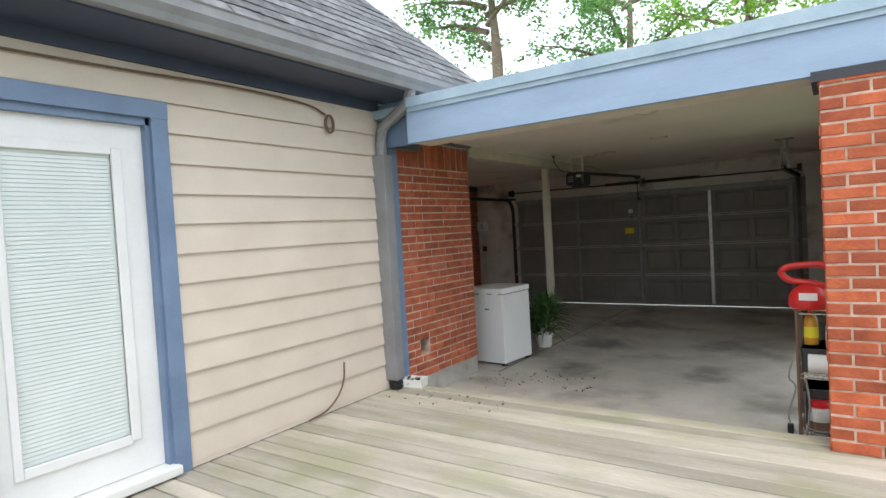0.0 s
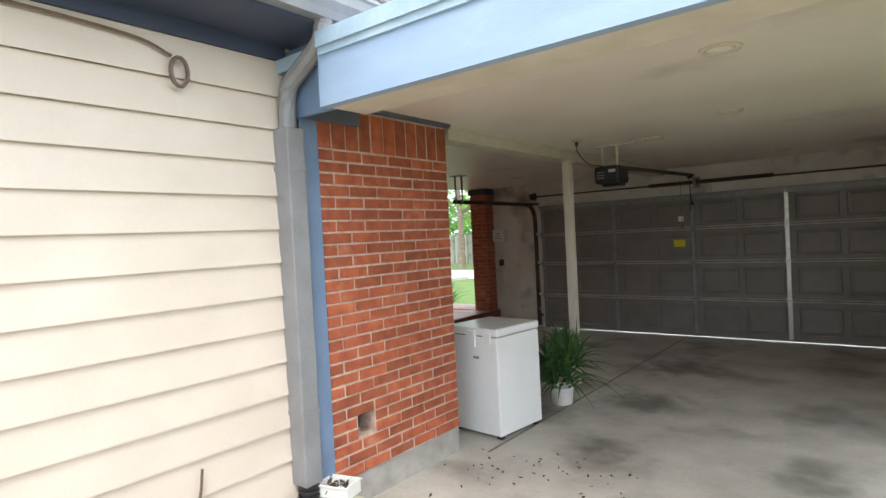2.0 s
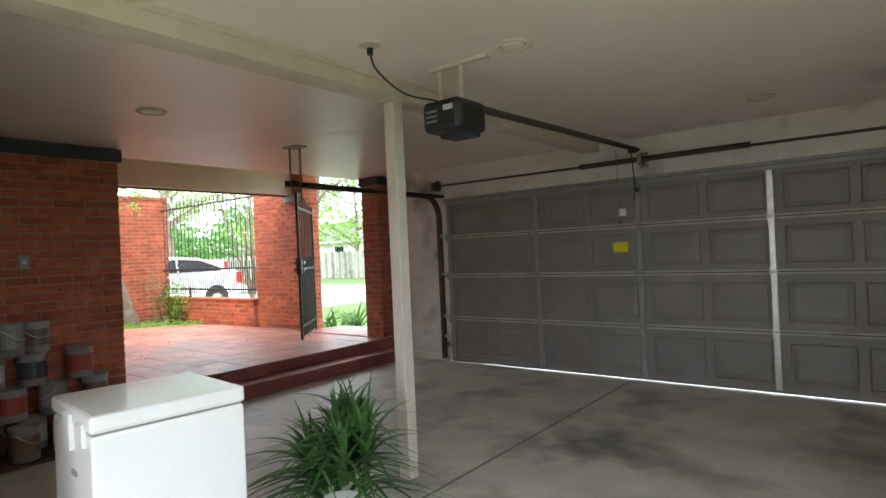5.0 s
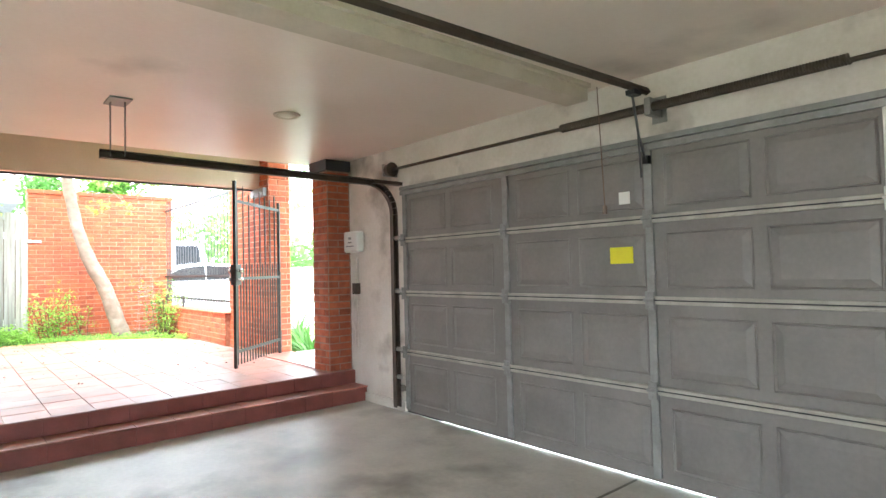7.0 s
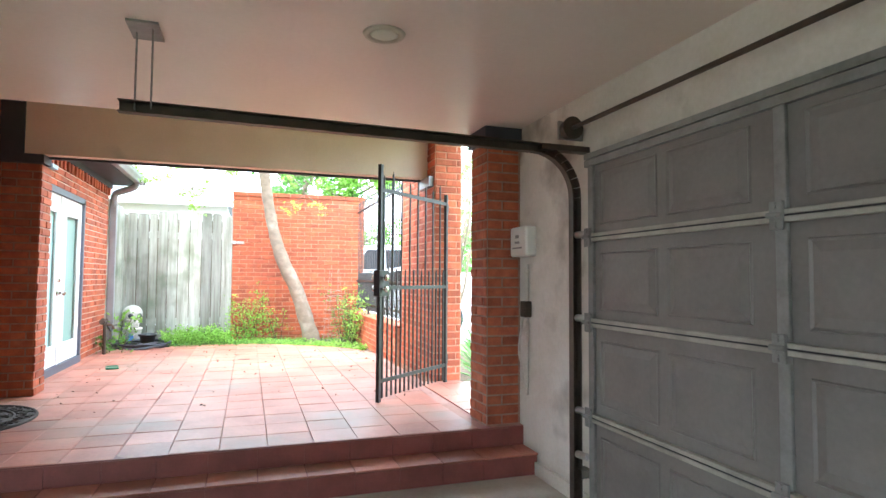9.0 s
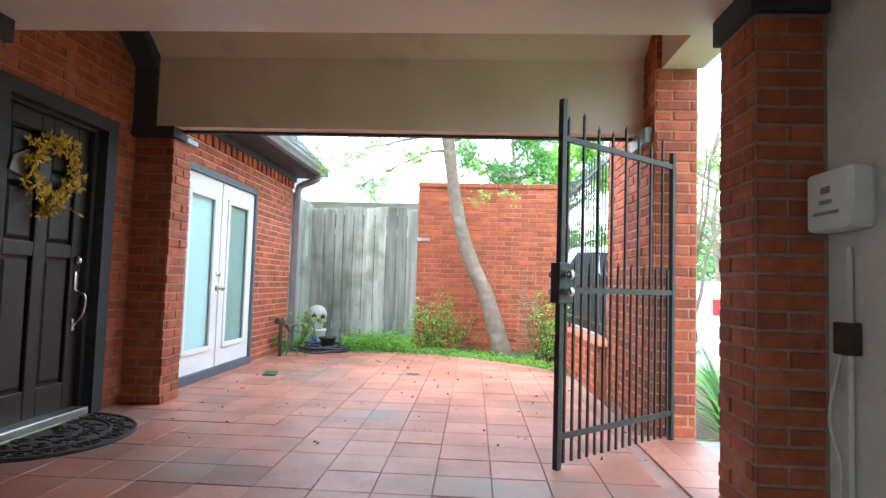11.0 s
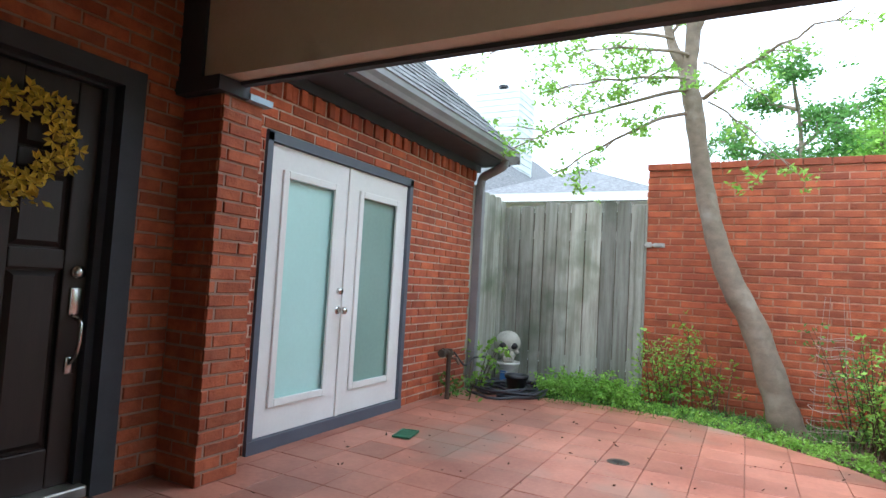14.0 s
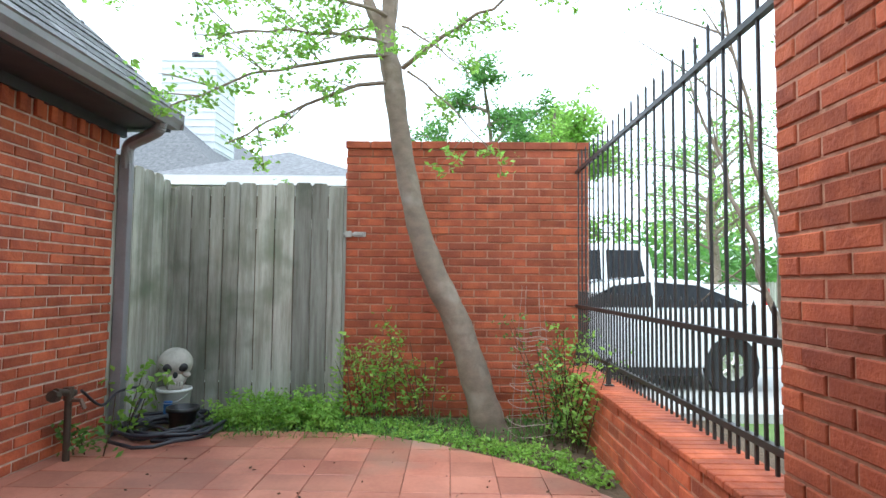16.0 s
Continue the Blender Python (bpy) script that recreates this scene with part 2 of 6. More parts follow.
for leaf_material in (LEAF, LEAFM, PINE):
    translucent(leaf_material, 0.5)
WIRE = mat("galvanised wire", (0.46, 0.38, 0.34), (0.34, 0.26, 0.22), rough=0.5, metal=0.4, scale=10, fine=60, bump=0.0)
LENS = mat("frosted lamp lens", (0.72, 0.68, 0.58), (0.66, 0.62, 0.52), rough=0.5, scale=6, fine=40, bump=0.0)
CANS = [mat("paint can " + n, c, None, rough=0.35, amount=0.25, scale=8, fine=40, bump=0.02) for n, c in (("grey", (0.28, 0.27, 0.26)), ("white", (0.6, 0.58, 0.54)), ("red", (0.35, 0.05, 0.03)), ("brown", (0.16, 0.1, 0.07)), ("black", (0.03, 0.03, 0.035)))]
ORANGE = mat("amber bottle", (0.62, 0.30, 0.03), None, rough=0.25, amount=0.3, scale=5, fine=40, bump=0.0)
BLUEB = mat("blue bottle", (0.08, 0.22, 0.5), None, rough=0.3, amount=0.3, scale=5, fine=40, bump=0.0)


def add_spots(m, spots, dark):
    """Soft soaked-in stains at given places (x, y, radius, strength), broken up by noise."""
    n, l = m.node_tree.nodes, m.node_tree.links
    p = n["Principled BSDF"]
    out = p.inputs["Base Color"].links[0].from_socket
    geo = n.new("ShaderNodeNewGeometry")
    nz = n.new("ShaderNodeTexNoise")
    nz.inputs["Scale"].default_value, nz.inputs["Detail"].default_value = 5.0, 6
    l.new(geo.outputs["Position"], nz.inputs["Vector"])
    for x, y, r, amount in spots:
        d = n.new("ShaderNodeVectorMath")
        d.operation = "DISTANCE"
        d.inputs[1].default_value = (x, y, 0)
        l.new(geo.outputs["Position"], d.inputs[0])
        wob = n.new("ShaderNodeMath")
        wob.operation = "MULTIPLY_ADD"
        wob.inputs[1].default_value = r * 2.2
        l.new(nz.outputs["Fac"], wob.inputs[0])
        l.new(d.outputs["Value"], wob.inputs[2])
        mr = n.new("ShaderNodeMapRange")
        mr.inputs["From Min"].default_value, mr.inputs["From Max"].default_value = r * 1.2, r * 2.3
        mr.inputs["To Min"].default_value, mr.inputs["To Max"].default_value = amount, 0.0
        l.new(wob.outputs[0], mr.inputs["Value"])
        mx = n.new("ShaderNodeMix")
        mx.data_type = "RGBA"
        mx.inputs["B"].default_value = (*dark, 1)
        l.new(mr.outputs[0], mx.inputs["Factor"])
        l.new(out, mx.inputs["A"])
        out = mx.outputs["Result"]
    l.new(out, p.inputs["Base Color"])


add_spots(CONC, [(-2.7, 8.97, 0.5, 0.85), (-2.59, 7.3, 0.34, 0.7), (-1.1, 6.0, 0.28, 0.7), (-3.2, 8.6, 0.3, 0.5), (-2.5, 5.9, 0.3, 0.8), (-1.3, 9.6, 0.4, 0.5), (-3.6, 7.6, 0.35, 0.6), (-2.6, 7.2, 0.5, 0.45), (-0.9, 7.6, 0.6, 0.4), (-4.6, 9.0, 0.5, 0.35)], (0.10, 0.095, 0.08))
add_spots(CEIL, [(-2.2, 9.8, 0.9, 0.5), (-1.0, 9.2, 0.8, 0.4), (-0.6, 10.4, 0.7, 0.5), (-3.3, 8.2, 0.5, 0.3)], (0.25, 0.22, 0.18))
add_spots(TILE, [(-9.6, 7.6, 0.35, 0.5), (-11.6, 8.0, 0.5, 0.6), (-10.9, 9.3, 0.3, 0.5), (-11.3, 9.9, 0.5, 0.4)], (0.20, 0.10, 0.08))
SLATE = mat("dark slate door paint", (0.10, 0.115, 0.15), (0.08, 0.092, 0.12), rough=0.5, scale=4, fine=60, bump=0.08)
# the slate blue darkened, with the shade under the eave put into the colour
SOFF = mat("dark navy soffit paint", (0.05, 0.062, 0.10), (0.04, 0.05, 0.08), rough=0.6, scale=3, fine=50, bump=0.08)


# ---- mesh helpers ----
def bm_obj(name, bm, material, parent=None, smooth=False):
    me = bpy.data.meshes.new(name)
    bm.to_mesh(me)
    bm.free()
    if smooth:
        for f in me.polygons:
            f.use_smooth = True
    me.materials.append(material)
    ob = new(name, me)
    if parent is not None:
        ob.parent = parent
    return ob


def part(name, bm, material, parent, label="", smooth=False):
    return tagged(bm_obj(name, bm, material, parent, smooth), label)


def thing(name, label, category, at=(0, 0, 0), group="", kind=""):
    ob = new(name)
    ob.location = at
    return tagged(ob, label, category, group, kind)


def box(bm, x0, x1, y0, y1, z0, z1, bevel=0.0):
    v = bmesh.ops.create_cube(bm, size=1)["verts"]
    bmesh.ops.transform(bm, verts=v, matrix=Matrix.Translation(((x0 + x1) / 2, (y0 + y1) / 2, (z0 + z1) / 2)) @ Matrix.Diagonal((abs(x1 - x0), abs(y1 - y0), abs(z1 - z0), 1)))
    if bevel:
        es = list({e for q in v for e in q.link_edges})
        bmesh.ops.bevel(bm, geom=es, offset=bevel, segments=2, affect="EDGES", profile=0.5)
    return v


def boxes(*rows, bevel=0.0):
    bm = bmesh.new()
    for r in rows:
        box(bm, *r, bevel=bevel)
    return bm


def cyl(bm, p, q, r, r2=None, n=16, caps=True):
    p, q = Vector(p), Vector(q)
    d = q - p
    m = Matrix.Translation((p + q) / 2) @ d.to_track_quat("Z", "Y").to_matrix().to_4x4()
    return bmesh.ops.create_cone(bm, cap_ends=caps, segments=n, radius1=r, radius2=r if r2 is None else r2, depth=d.length, matrix=m)["verts"]


def ball(bm, c, r, sx=1, sy=1, sz=1, n=14):
    return bmesh.ops.create_uvsphere(bm, u_segments=n, v_segments=n // 2 + 2, radius=r, matrix=Matrix.Translation(c) @ Matrix.Diagonal((sx, sy, sz, 1)))["verts"]


def tube(bm, pts, radii, n=8):
    """A tapering tube along a run of points."""
    pts = [Vector(p) for p in pts]
    if not hasattr(radii, "__len__"):
        radii = [radii] * len(pts)
    rings = []
    up = Vector((0.31, 0.17, 0.93))
    for i, p in enumerate(pts):
        d = (pts[min(i + 1, len(pts) - 1)] - pts[max(i - 1, 0)]).normalized()
        a = d.cross(up)
        if a.length < 0.05:
            a = d.cross(Vector((1, 0, 0)))
        a.normalize()
        b = d.cross(a)
        rings.append([bm.verts.new(p + radii[i] * (math.cos(k * 2 * math.pi / n) * a + math.sin(k * 2 * math.pi / n) * b)) for k in range(n)])
    for r, s in zip(rings, rings[1:]):
        for k in range(n):
            bm.faces.new((r[k], r[(k + 1) % n], s[(k + 1) % n], s[k]))
    bm.faces.new(rings[0])
    bm.faces.new(rings[-1][::-1])


def lathe(bm, profile, c=(0, 0, 0), n=24):
    rings = [[bm.verts.new((c[0] + r * math.cos(k * 2 * math.pi / n), c[1] + r * math.sin(k * 2 * math.pi / n), c[2] + z)) for k in range(n)] for r, z in profile]
    for r, s in zip(rings, rings[1:]):
        for k in range(n):
            bm.faces.new((r[k], r[(k + 1) % n], s[(k + 1) % n], s[k]))
    bm.faces.new(rings[0][::-1])
    bm.faces.new(rings[-1])


def smooth_path(pts, steps=6):
    """Catmull-Rom through a few points."""
    pts = [Vector(p) for p in pts]
    q = [2 * pts[0] - pts[1]] + pts + [2 * pts[-1] - pts[-2]]
    out = []
    for i in range(1, len(q) - 2):
        for k in range(steps):
            t = k / steps
            out.append(0.5 * (2 * q[i] + (q[i + 1] - q[i - 1]) * t + (2 * q[i - 1] - 5 * q[i] + 4 * q[i + 1] - q[i + 2]) * t * t + (3 * q[i] - q[i - 1] - 3 * q[i + 1] + q[i + 2]) * t ** 3))
    return out + [pts[-1]]


def prism(bm, outline, lo, hi, axis="z"):
    """An outline of (a, b) pairs pushed from lo to hi along an axis."""
    place = {"z": lambda a, b, c: (a, b, c), "y": lambda a, b, c: (a, c, b), "x": lambda a, b, c: (c, a, b)}[axis]
    low = [bm.verts.new(place(a, b, lo)) for a, b in outline]
    high = [bm.verts.new(place(a, b, hi)) for a, b in outline]
    fs = [bm.faces.new(low), bm.faces.new(high)]
    for k in range(len(outline)):
        j = (k + 1) % len(outline)
        fs.append(bm.faces.new((low[k], low[j], high[j], high[k])))
    bmesh.ops.recalc_face_normals(bm, faces=fs)


def slab_with_holes(bm, axis, lo, hi, a0, a1, z0, z1, holes=()):
    """A wall slab between two planes, cut through by rectangular openings."""
    cols = sorted({a0, a1, *[h for r in holes for h in r[:2]]})
    rows = sorted({z0, z1, *[h for r in holes for h in r[2:]]})
    for a, b in zip(cols, cols[1:]):
        run = None
        for c, d in zip(rows, rows[1:]):
            ca, cz = (a + b) / 2, (c + d) / 2
            if any(r[0] < ca < r[1] and r[2] < cz < r[3] for r in holes):
                if run:
                    box(bm, *((lo, hi, a, b) if axis == "x" else (a, b, lo, hi)), *run)
                run = None
            else:
                run = (run[0] if run else c, d)
        if run:
            box(bm, *((lo, hi, a, b) if axis == "x" else (a, b, lo, hi)), *run)


BRICK_L, BRICK_H, JOINT = 0.255, 0.0765, 0.0135
brick_cache = {}


def brick_mesh(w, h, material):
    key = (round(w, 3), round(h, 3), material.name)
    if key not in brick_cache:
        bm = boxes((-w / 2, w / 2, -0.02, 0.008, -h / 2, h / 2))
        es = [e for e in bm.edges if all(v.co.y > 0 for v in e.verts)]
        bmesh.ops.bevel(bm, geom=es, offset=0.004, segments=1, affect="EDGES")
        me = bpy.data.meshes.new("brick")
        bm.to_mesh(me)
        bm.free()
        me.materials.append(material)
        brick_cache[key] = me
    return brick_cache[key]


brick_jobs = []


def brick_face(parent, axis, face, way, a0, a1, z0, z1, material, holes=(), soldier=False, shift=0):
    """Notes a face of running-bond bricks, to be laid at the end. axis: the axis that the face is square to; way: +1 or -1, where it looks."""
    brick_jobs.append((parent, axis, face, way, a0, a1, z0, z1, material, holes, soldier, shift))


def lay_bricks():
    rnd = random.Random(5)
    for parent, axis, face, way, a0, a1, z0, z1, material, holes, soldier, shift in brick_jobs:
        pieces = []
        top = z1
        if soldier:
            top = z1 - (0.24 if material is BRICKD else 0.27)
            k = max(1, round((a1 - a0) / (BRICK_H if material is BRICKD else 0.125)))
            w = (a1 - a0) / k
            for i in range(k):
                pieces.append((a0 + i * w, a0 + (i + 1) * w, top, z1))
        rows = max(1, round((top - z0) / BRICK_H))
        h = (top - z0) / rows
        for r in range(rows):
            zc = z0 + (r + 0.5) * h
            spans = [(a0, a1)]
            for ha, hb, hz0, hz1 in holes:
                if hz0 < zc < hz1:
                    spans = [q for s, e in spans for q in ((s, min(e, ha)), (max(s, hb), e)) if q[1] - q[0] > 0.02]
            for s, e in spans:
                a = a0 - (0.5 * BRICK_L if (r + shift) % 2 else 0) + math.floor((s - a0) / BRICK_L) * BRICK_L
                while a < e:
                    p, q = max(a, s), min(a + BRICK_L, e)
                    if e - q < 0.05:
                        q = e
                    if q - p > 0.03:
                        pieces.append((p, q, z0 + r * h, z0 + (r + 1) * h))
                    a = max(q, a + BRICK_L)
        for p, q, c, d in pieces:
            ob = new("brick", brick_mesh(q - p - JOINT, d - c - JOINT, material))
            off = face + way * (rnd.uniform(-0.0055, 0.0045) + (0.022 if material is BRICKD and soldier and d > z1 - 0.01 and int(p / 0.0765) % 2 else 0))
            m = pose(off, (p + q) / 2, (c + d) / 2, 0, rnd.uniform(-0.5, 0.5), -90 * way) if axis == "x" else pose((p + q) / 2, off, (c + d) / 2, 0, rnd.uniform(-0.5, 0.5), 0 if way > 0 else 180)
            ob.parent = parent
            ob.matrix_local = parent.matrix_basis.inverted() @ m


def wall(name, axis, lo, hi, a0, a1, z0, z1, material, label, holes=()):
    bm = bmesh.new()
    slab_with_holes(bm, axis, lo, hi, a0, a1, z0, z1, holes)
    return tagged(bm_obj(name, bm, material), label, "wall", kind="structure")


def leaves(bm, centre, spread, count, size, rnd, flat=0.6):
    """A clump of small pointed leaves."""
    for _ in range(count):
        c = Vector(centre) + Vector((rnd.gauss(0, spread), rnd.gauss(0, spread), rnd.gauss(0, spread * flat)))
        a = Vector((rnd.uniform(-1, 1), rnd.uniform(-1, 1), rnd.uniform(-0.7, 0.7))).normalized()
        b = a.cross(Vector((rnd.uniform(-1, 1), rnd.uniform(-1, 1), rnd.uniform(-1, 1))))
        if b.length < 0.1:
            continue
        b.normalize()
        s = size * rnd.uniform(0.6, 1.3)
        vs = [bm.verts.new(c + v) for v in (a * s * 0.5, b * s * 0.24, -a * s * 0.5, -b * s * 0.24)]
        bm.faces.new(vs)


def strap(bm, base, yaw, length, lean, width, rnd, steps=5):
    """One arching strap-shaped leaf."""
    b = Vector(base)
    d = Vector((math.cos(yaw), math.sin(yaw), 0))
    side = Vector((-d.y, d.x, 0))
    prev = None
    for k in range(steps + 1):
        t = k / steps
        p = b + d * (length * lean * t * (0.35 + 0.65 * t)) + Vector((0, 0, length * (t - lean * 0.75 * t * t)))
        w = width * (1 - t) ** 0.7 * (0.7 + 0.5 * math.sin(math.pi * min(1, t + 0.2))) + 0.001
        cur = (bm.verts.new(p - side * w + Vector((0, 0, 0.15 * w))), bm.verts.new(p + Vector((0, 0, -0.2 * w))), bm.verts.new(p + side * w + Vector((0, 0, 0.15 * w))))
        if prev:
            bm.faces.new((prev[0], prev[1], cur[1], cur[0]))
            bm.faces.new((prev[1], prev[2], cur[2], cur[1]))
        prev = cur


# ---- ground, slabs, walls ----
P, DZ, CZ = 0.30, 0.21, 2.634
bm = bmesh.new()
box(bm, -900, 900, -900, 900, -0.3, -0.06)
tagged(bm_obj("ground", bm, GRASS), "green mown lawn around the house", "ground", kind="structure")
tagged(bm_obj("garage_floor", boxes((-6.95, 0.6, 3.2, 11.3, -0.05, 0.0)), CONC), "grey concrete carport slab with dark oil stains", "floor", kind="structure")
tagged(bm_obj("ceiling", boxes((-7.25, 0.4, 4.08, 11.06, CZ, CZ + 0.12)), CEIL), "off-white painted carport ceiling with brown stains", "ceiling", kind="structure")
tagged(bm_obj("carport_roof", boxes((-7.2, 0.9, 3.78, 11.3, 2.76, 2.84)), FLASH), "flat grey blue carport roof deck", "roof", kind="structure")

sid = wall("wall_siding", "x", -3.75, -3.515, -4.0, 3.95, -0.05, 3.0, SIDING, "tan lap-sided house wall beside the deck", holes=[(0.62, 1.62, 0.24, 2.5)])
bw = wall("wall_brick", "x", -3.7, -3.438, 3.9, 5.315, 0.20, 2.62, MORTAR, "red brick house wall under the carport", holes=[(4.22, 4.38, 0.44, 0.60)])
# charcoal plate backs the brick hole so that it looks deep in shade
tagged(bm_obj("vent_recess", boxes((-3.69, -3.60, 4.19, 4.42, 0.42, 0.62)), DARKTRIM), "dark plate standing in for shade inside the wall hole", "recess", kind="structure")
tagged(bm_obj("foundation", boxes((-3.7, -3.445, 3.9, 5.315, -0.05, 0.20)), FOUND), "grey concrete foundation strip under brick", "foundation", kind="structure")
brick_face(bw, "x", -3.438, 1, 3.998, 5.315, 0.20, 2.60, BRICK, holes=[(4.22, 4.38, 0.44, 0.60)], soldier=True)
wall("wall_back", "y", 5.05, 5.30, -7.1, -3.71, -0.05, 2.64, MORTAR, "brick wall behind the freezer")
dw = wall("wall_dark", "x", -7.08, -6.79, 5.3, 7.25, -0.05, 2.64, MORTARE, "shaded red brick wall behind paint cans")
brick_face(dw, "x", -6.79, 1, 5.30, 7.26, 0.0, 2.5, BRICK)
brick_face(dw, "y", 7.25, 1, -7.08, -6.79, 0.30, 2.5, BRICK, shift=1)
tagged(bm_obj("trim_dark_wall", boxes((-7.11, -6.755, 5.30, 7.285, 2.505, 2.62)), DARKTRIM), "charcoal trim board above the brick", "trim", kind="structure")
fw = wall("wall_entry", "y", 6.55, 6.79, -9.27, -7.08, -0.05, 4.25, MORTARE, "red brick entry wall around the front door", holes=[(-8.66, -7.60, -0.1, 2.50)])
brick_face(fw, "y", 6.79, 1, -9.0, -7.08, 0.30, 3.51, BRICK, holes=[(-8.66, -7.60, 0.0, 2.50)])

pil = tagged(bm_obj("brick_pilaster", boxes((-9.27, -8.98, 6.6, 7.125, 0.1, 2.49)), MORTARE), "red brick pilaster beside the entry", "pilaster", kind="structure")
brick_face(pil, "y", 7.125, 1, -9.28, -8.97, 0.30, 2.49, BRICK)
brick_face(pil, "x", -8.98, 1, 6.8, 7.125, 0.30, 2.49, BRICK, shift=1)
brick_face(pil, "x", -9.27, -1, 6.9, 7.125, 0.30, 2.49, BRICK, shift=1)
tagged(bm_obj("flashing_pilaster", boxes((-9.31, -9.13, 6.93, 7.17, 2.492, 2.53))  , FLASH), "pale grey metal flashing on the pilaster", "trim", kind="structure")
tagged(bm_obj("trim_pilaster", boxes((-9.13, -8.91, 6.79, 7.16, 2.49, 2.572))  , DARKTRIM), "charcoal cap on the brick pilaster", "trim", kind="structure")

hw = wall("wall_patio", "y", 6.62, 6.9, -12.82, -9.27, -0.05, 3.0, MORTAR, "orange red brick house wall on the patio", holes=[(-11.42, -9.535, 0.3, 2.44)])
brick_face(hw, "y", 6.9, 1, -12.82, -9.27, 0.30, 2.92, BRICKD, holes=[(-11.42, -9.535, 0.0, 2.44)], soldier=True)
wall("wall_patio_end", "x", -12.82, -12.6, 2.0, 6.62, -0.05, 3.0, MORTARD, "end wall of the house")
ew = wall("wall_end", "x", -13.9, -13.675, 8.72, 11.12, -0.05, 2.975, MORTARD, "orange red brick garden wall")
brick_face(ew, "x", -13.675, 1, 8.72, 11.12, 0.20, 2.90, BRICKD)
brick_face(ew, "x", -13.655, 1, 8.70, 11.14, 2.90, 2.985, BRICKD)
brick_face(ew, "y", 8.72, -1, -13.9, -13.675, 0.2, 2.98, BRICKD)
lw = wall("wall_low", "y", 10.885, 11.14, -13.67, -10.11, -0.05, 0.78, MORTARD, "low orange brick wall under the iron fence")
brick_face(lw, "y", 10.885, -1, -13.67, -10.11, 0.22, 0.775, BRICKD)
pw = wall("wall_pillar", "y", 10.96, 11.27, -10.11, -8.68, -0.05, 3.95, MORTARD, "orange red brick pier beside the gate")
brick_face(pw, "y", 10.96, -1, -10.11, -8.68, 0.30, 3.92, BRICKD)
brick_face(pw, "x", -8.68, 1, 10.96, 11.27, 0.30, 3.92, BRICKD, shift=1)
brick_face(pw, "x", -10.11, -1, 10.96, 11.27, 0.30, 3.92, BRICKD, shift=1)
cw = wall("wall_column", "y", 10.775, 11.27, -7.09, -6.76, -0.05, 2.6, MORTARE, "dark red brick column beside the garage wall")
brick_face(cw, "y", 10.775, -1, -7.09, -6.76, 0.30, 2.5, BRICK)
brick_face(cw, "x", -7.09, -1, 10.775, 11.27, 0.30, 2.5, BRICK, shift=1)
brick_face(cw, "x", -6.76, 1, 10.775, 11.05, 0.30, 2.5, BRICK, shift=1)
tagged(bm_obj("trim_column", boxes((-7.11, -6.73, 10.745, 11.28, 2.51, 2.63)), DARKTRIM), "charcoal cap on the brick column", "trim", kind="structure")
wall("wall_garage", "y", 11.06, 11.26, -6.76, 0.45, -0.05, 2.76, PLASTER, "dirty white plaster wall around the garage door", holes=[(-5.72, -0.5, -0.1, 2.18)])
wall("wall_right", "x", 0.1, 0.35, 7.4, 11.06, -0.05, 2.76, PLASTER, "dirty white plaster side wall of the carport")
tagged(bm_obj("side_beam", boxes((0.12, 0.36, 4.2, 7.4, 2.45, 2.76)), FASCIA), "sky blue painted side beam", "beam", kind="structure")
rcol = tagged(bm_obj("brick_column", boxes((0.012, 0.9, 3.735, 4.2, -0.05, 2.5)), MORTAR), "orange red brick column carrying the carport beam", "column", kind="structure")
brick_face(rcol, "y", 3.735, -1, 0.005, 0.9, 0.21, 2.49, BRICKD)
brick_face(rcol, "x", 0.012, -1, 3.735, 4.2, 0.0, 2.49, BRICKD, shift=1)
tagged(bm_obj("trim_beam_column", boxes((-0.03, 0.9, 3.72, 4.2, 2.44, 2.5)), DARKTRIM), "dark trim on the brick column", "trim", kind="structure")

# beam along the open side of the carport
beam = thing("carport_beam", "sky blue painted carport beam with flashing", "beam", kind="structure")
part("fascia", boxes((-3.08, 4.5, 3.74, 3.80, 2.48, 2.79)), FASCIA, beam)
part("flashing", boxes((-3.06, 4.5, 3.71, 3.84, 2.795, 2.88), (-3.06, 4.5, 3.725, 3.74, 2.755, 2.795)), FLASH, beam, "pale blue metal flashing")
part("soffit_box", boxes((-3.07, 4.5, 3.80, 4.08, 2.485, 2.75)), CREAM, beam, "cream painted beam underside")
part("return_board", boxes((-3.50, -3.085, 3.845, 3.875, 2.49, 2.90)), BLUE, beam, "slate blue return board")
part("end_block", boxes((-3.7, -3.38, 3.86, 4.33, 2.495, 2.66), (-3.5, -3.39, 4.33, 5.335, 2.608, 2.68)), SLATE, beam, "slate bracket board")
rail = thing("ceiling_beam", "cream painted timber beam under the ceiling", "beam", kind="structure")
part("beam", boxes((-3.62, -3.44, 5.37, 10.90, 2.522, CZ)), CREAM, rail)
part("beam_trim", boxes((-3.65, -3.41, 5.37, 10.90, CZ - 0.03, CZ - 0.002)), CREAM, rail)

# header over the patio opening and the raised entry ceiling
hd = wall("wall_header", "x", -9.085, -8.95, 6.79, 10.96, 2.578, 3.25, TANP, "tan painted header over the patio opening")
bm = bmesh.new()
prism(bm, [(-8.95, 3.17), (-7.55, 4.18), (-7.25, 4.18), (-7.25, 4.3), (-7.6, 4.3), (-9.1, 3.25)], 6.6, 11.3, "y")
tagged(bm_obj("ceiling_entry", bm, TANP), "tan painted vaulted entry ceiling", "ceiling", kind="structure")
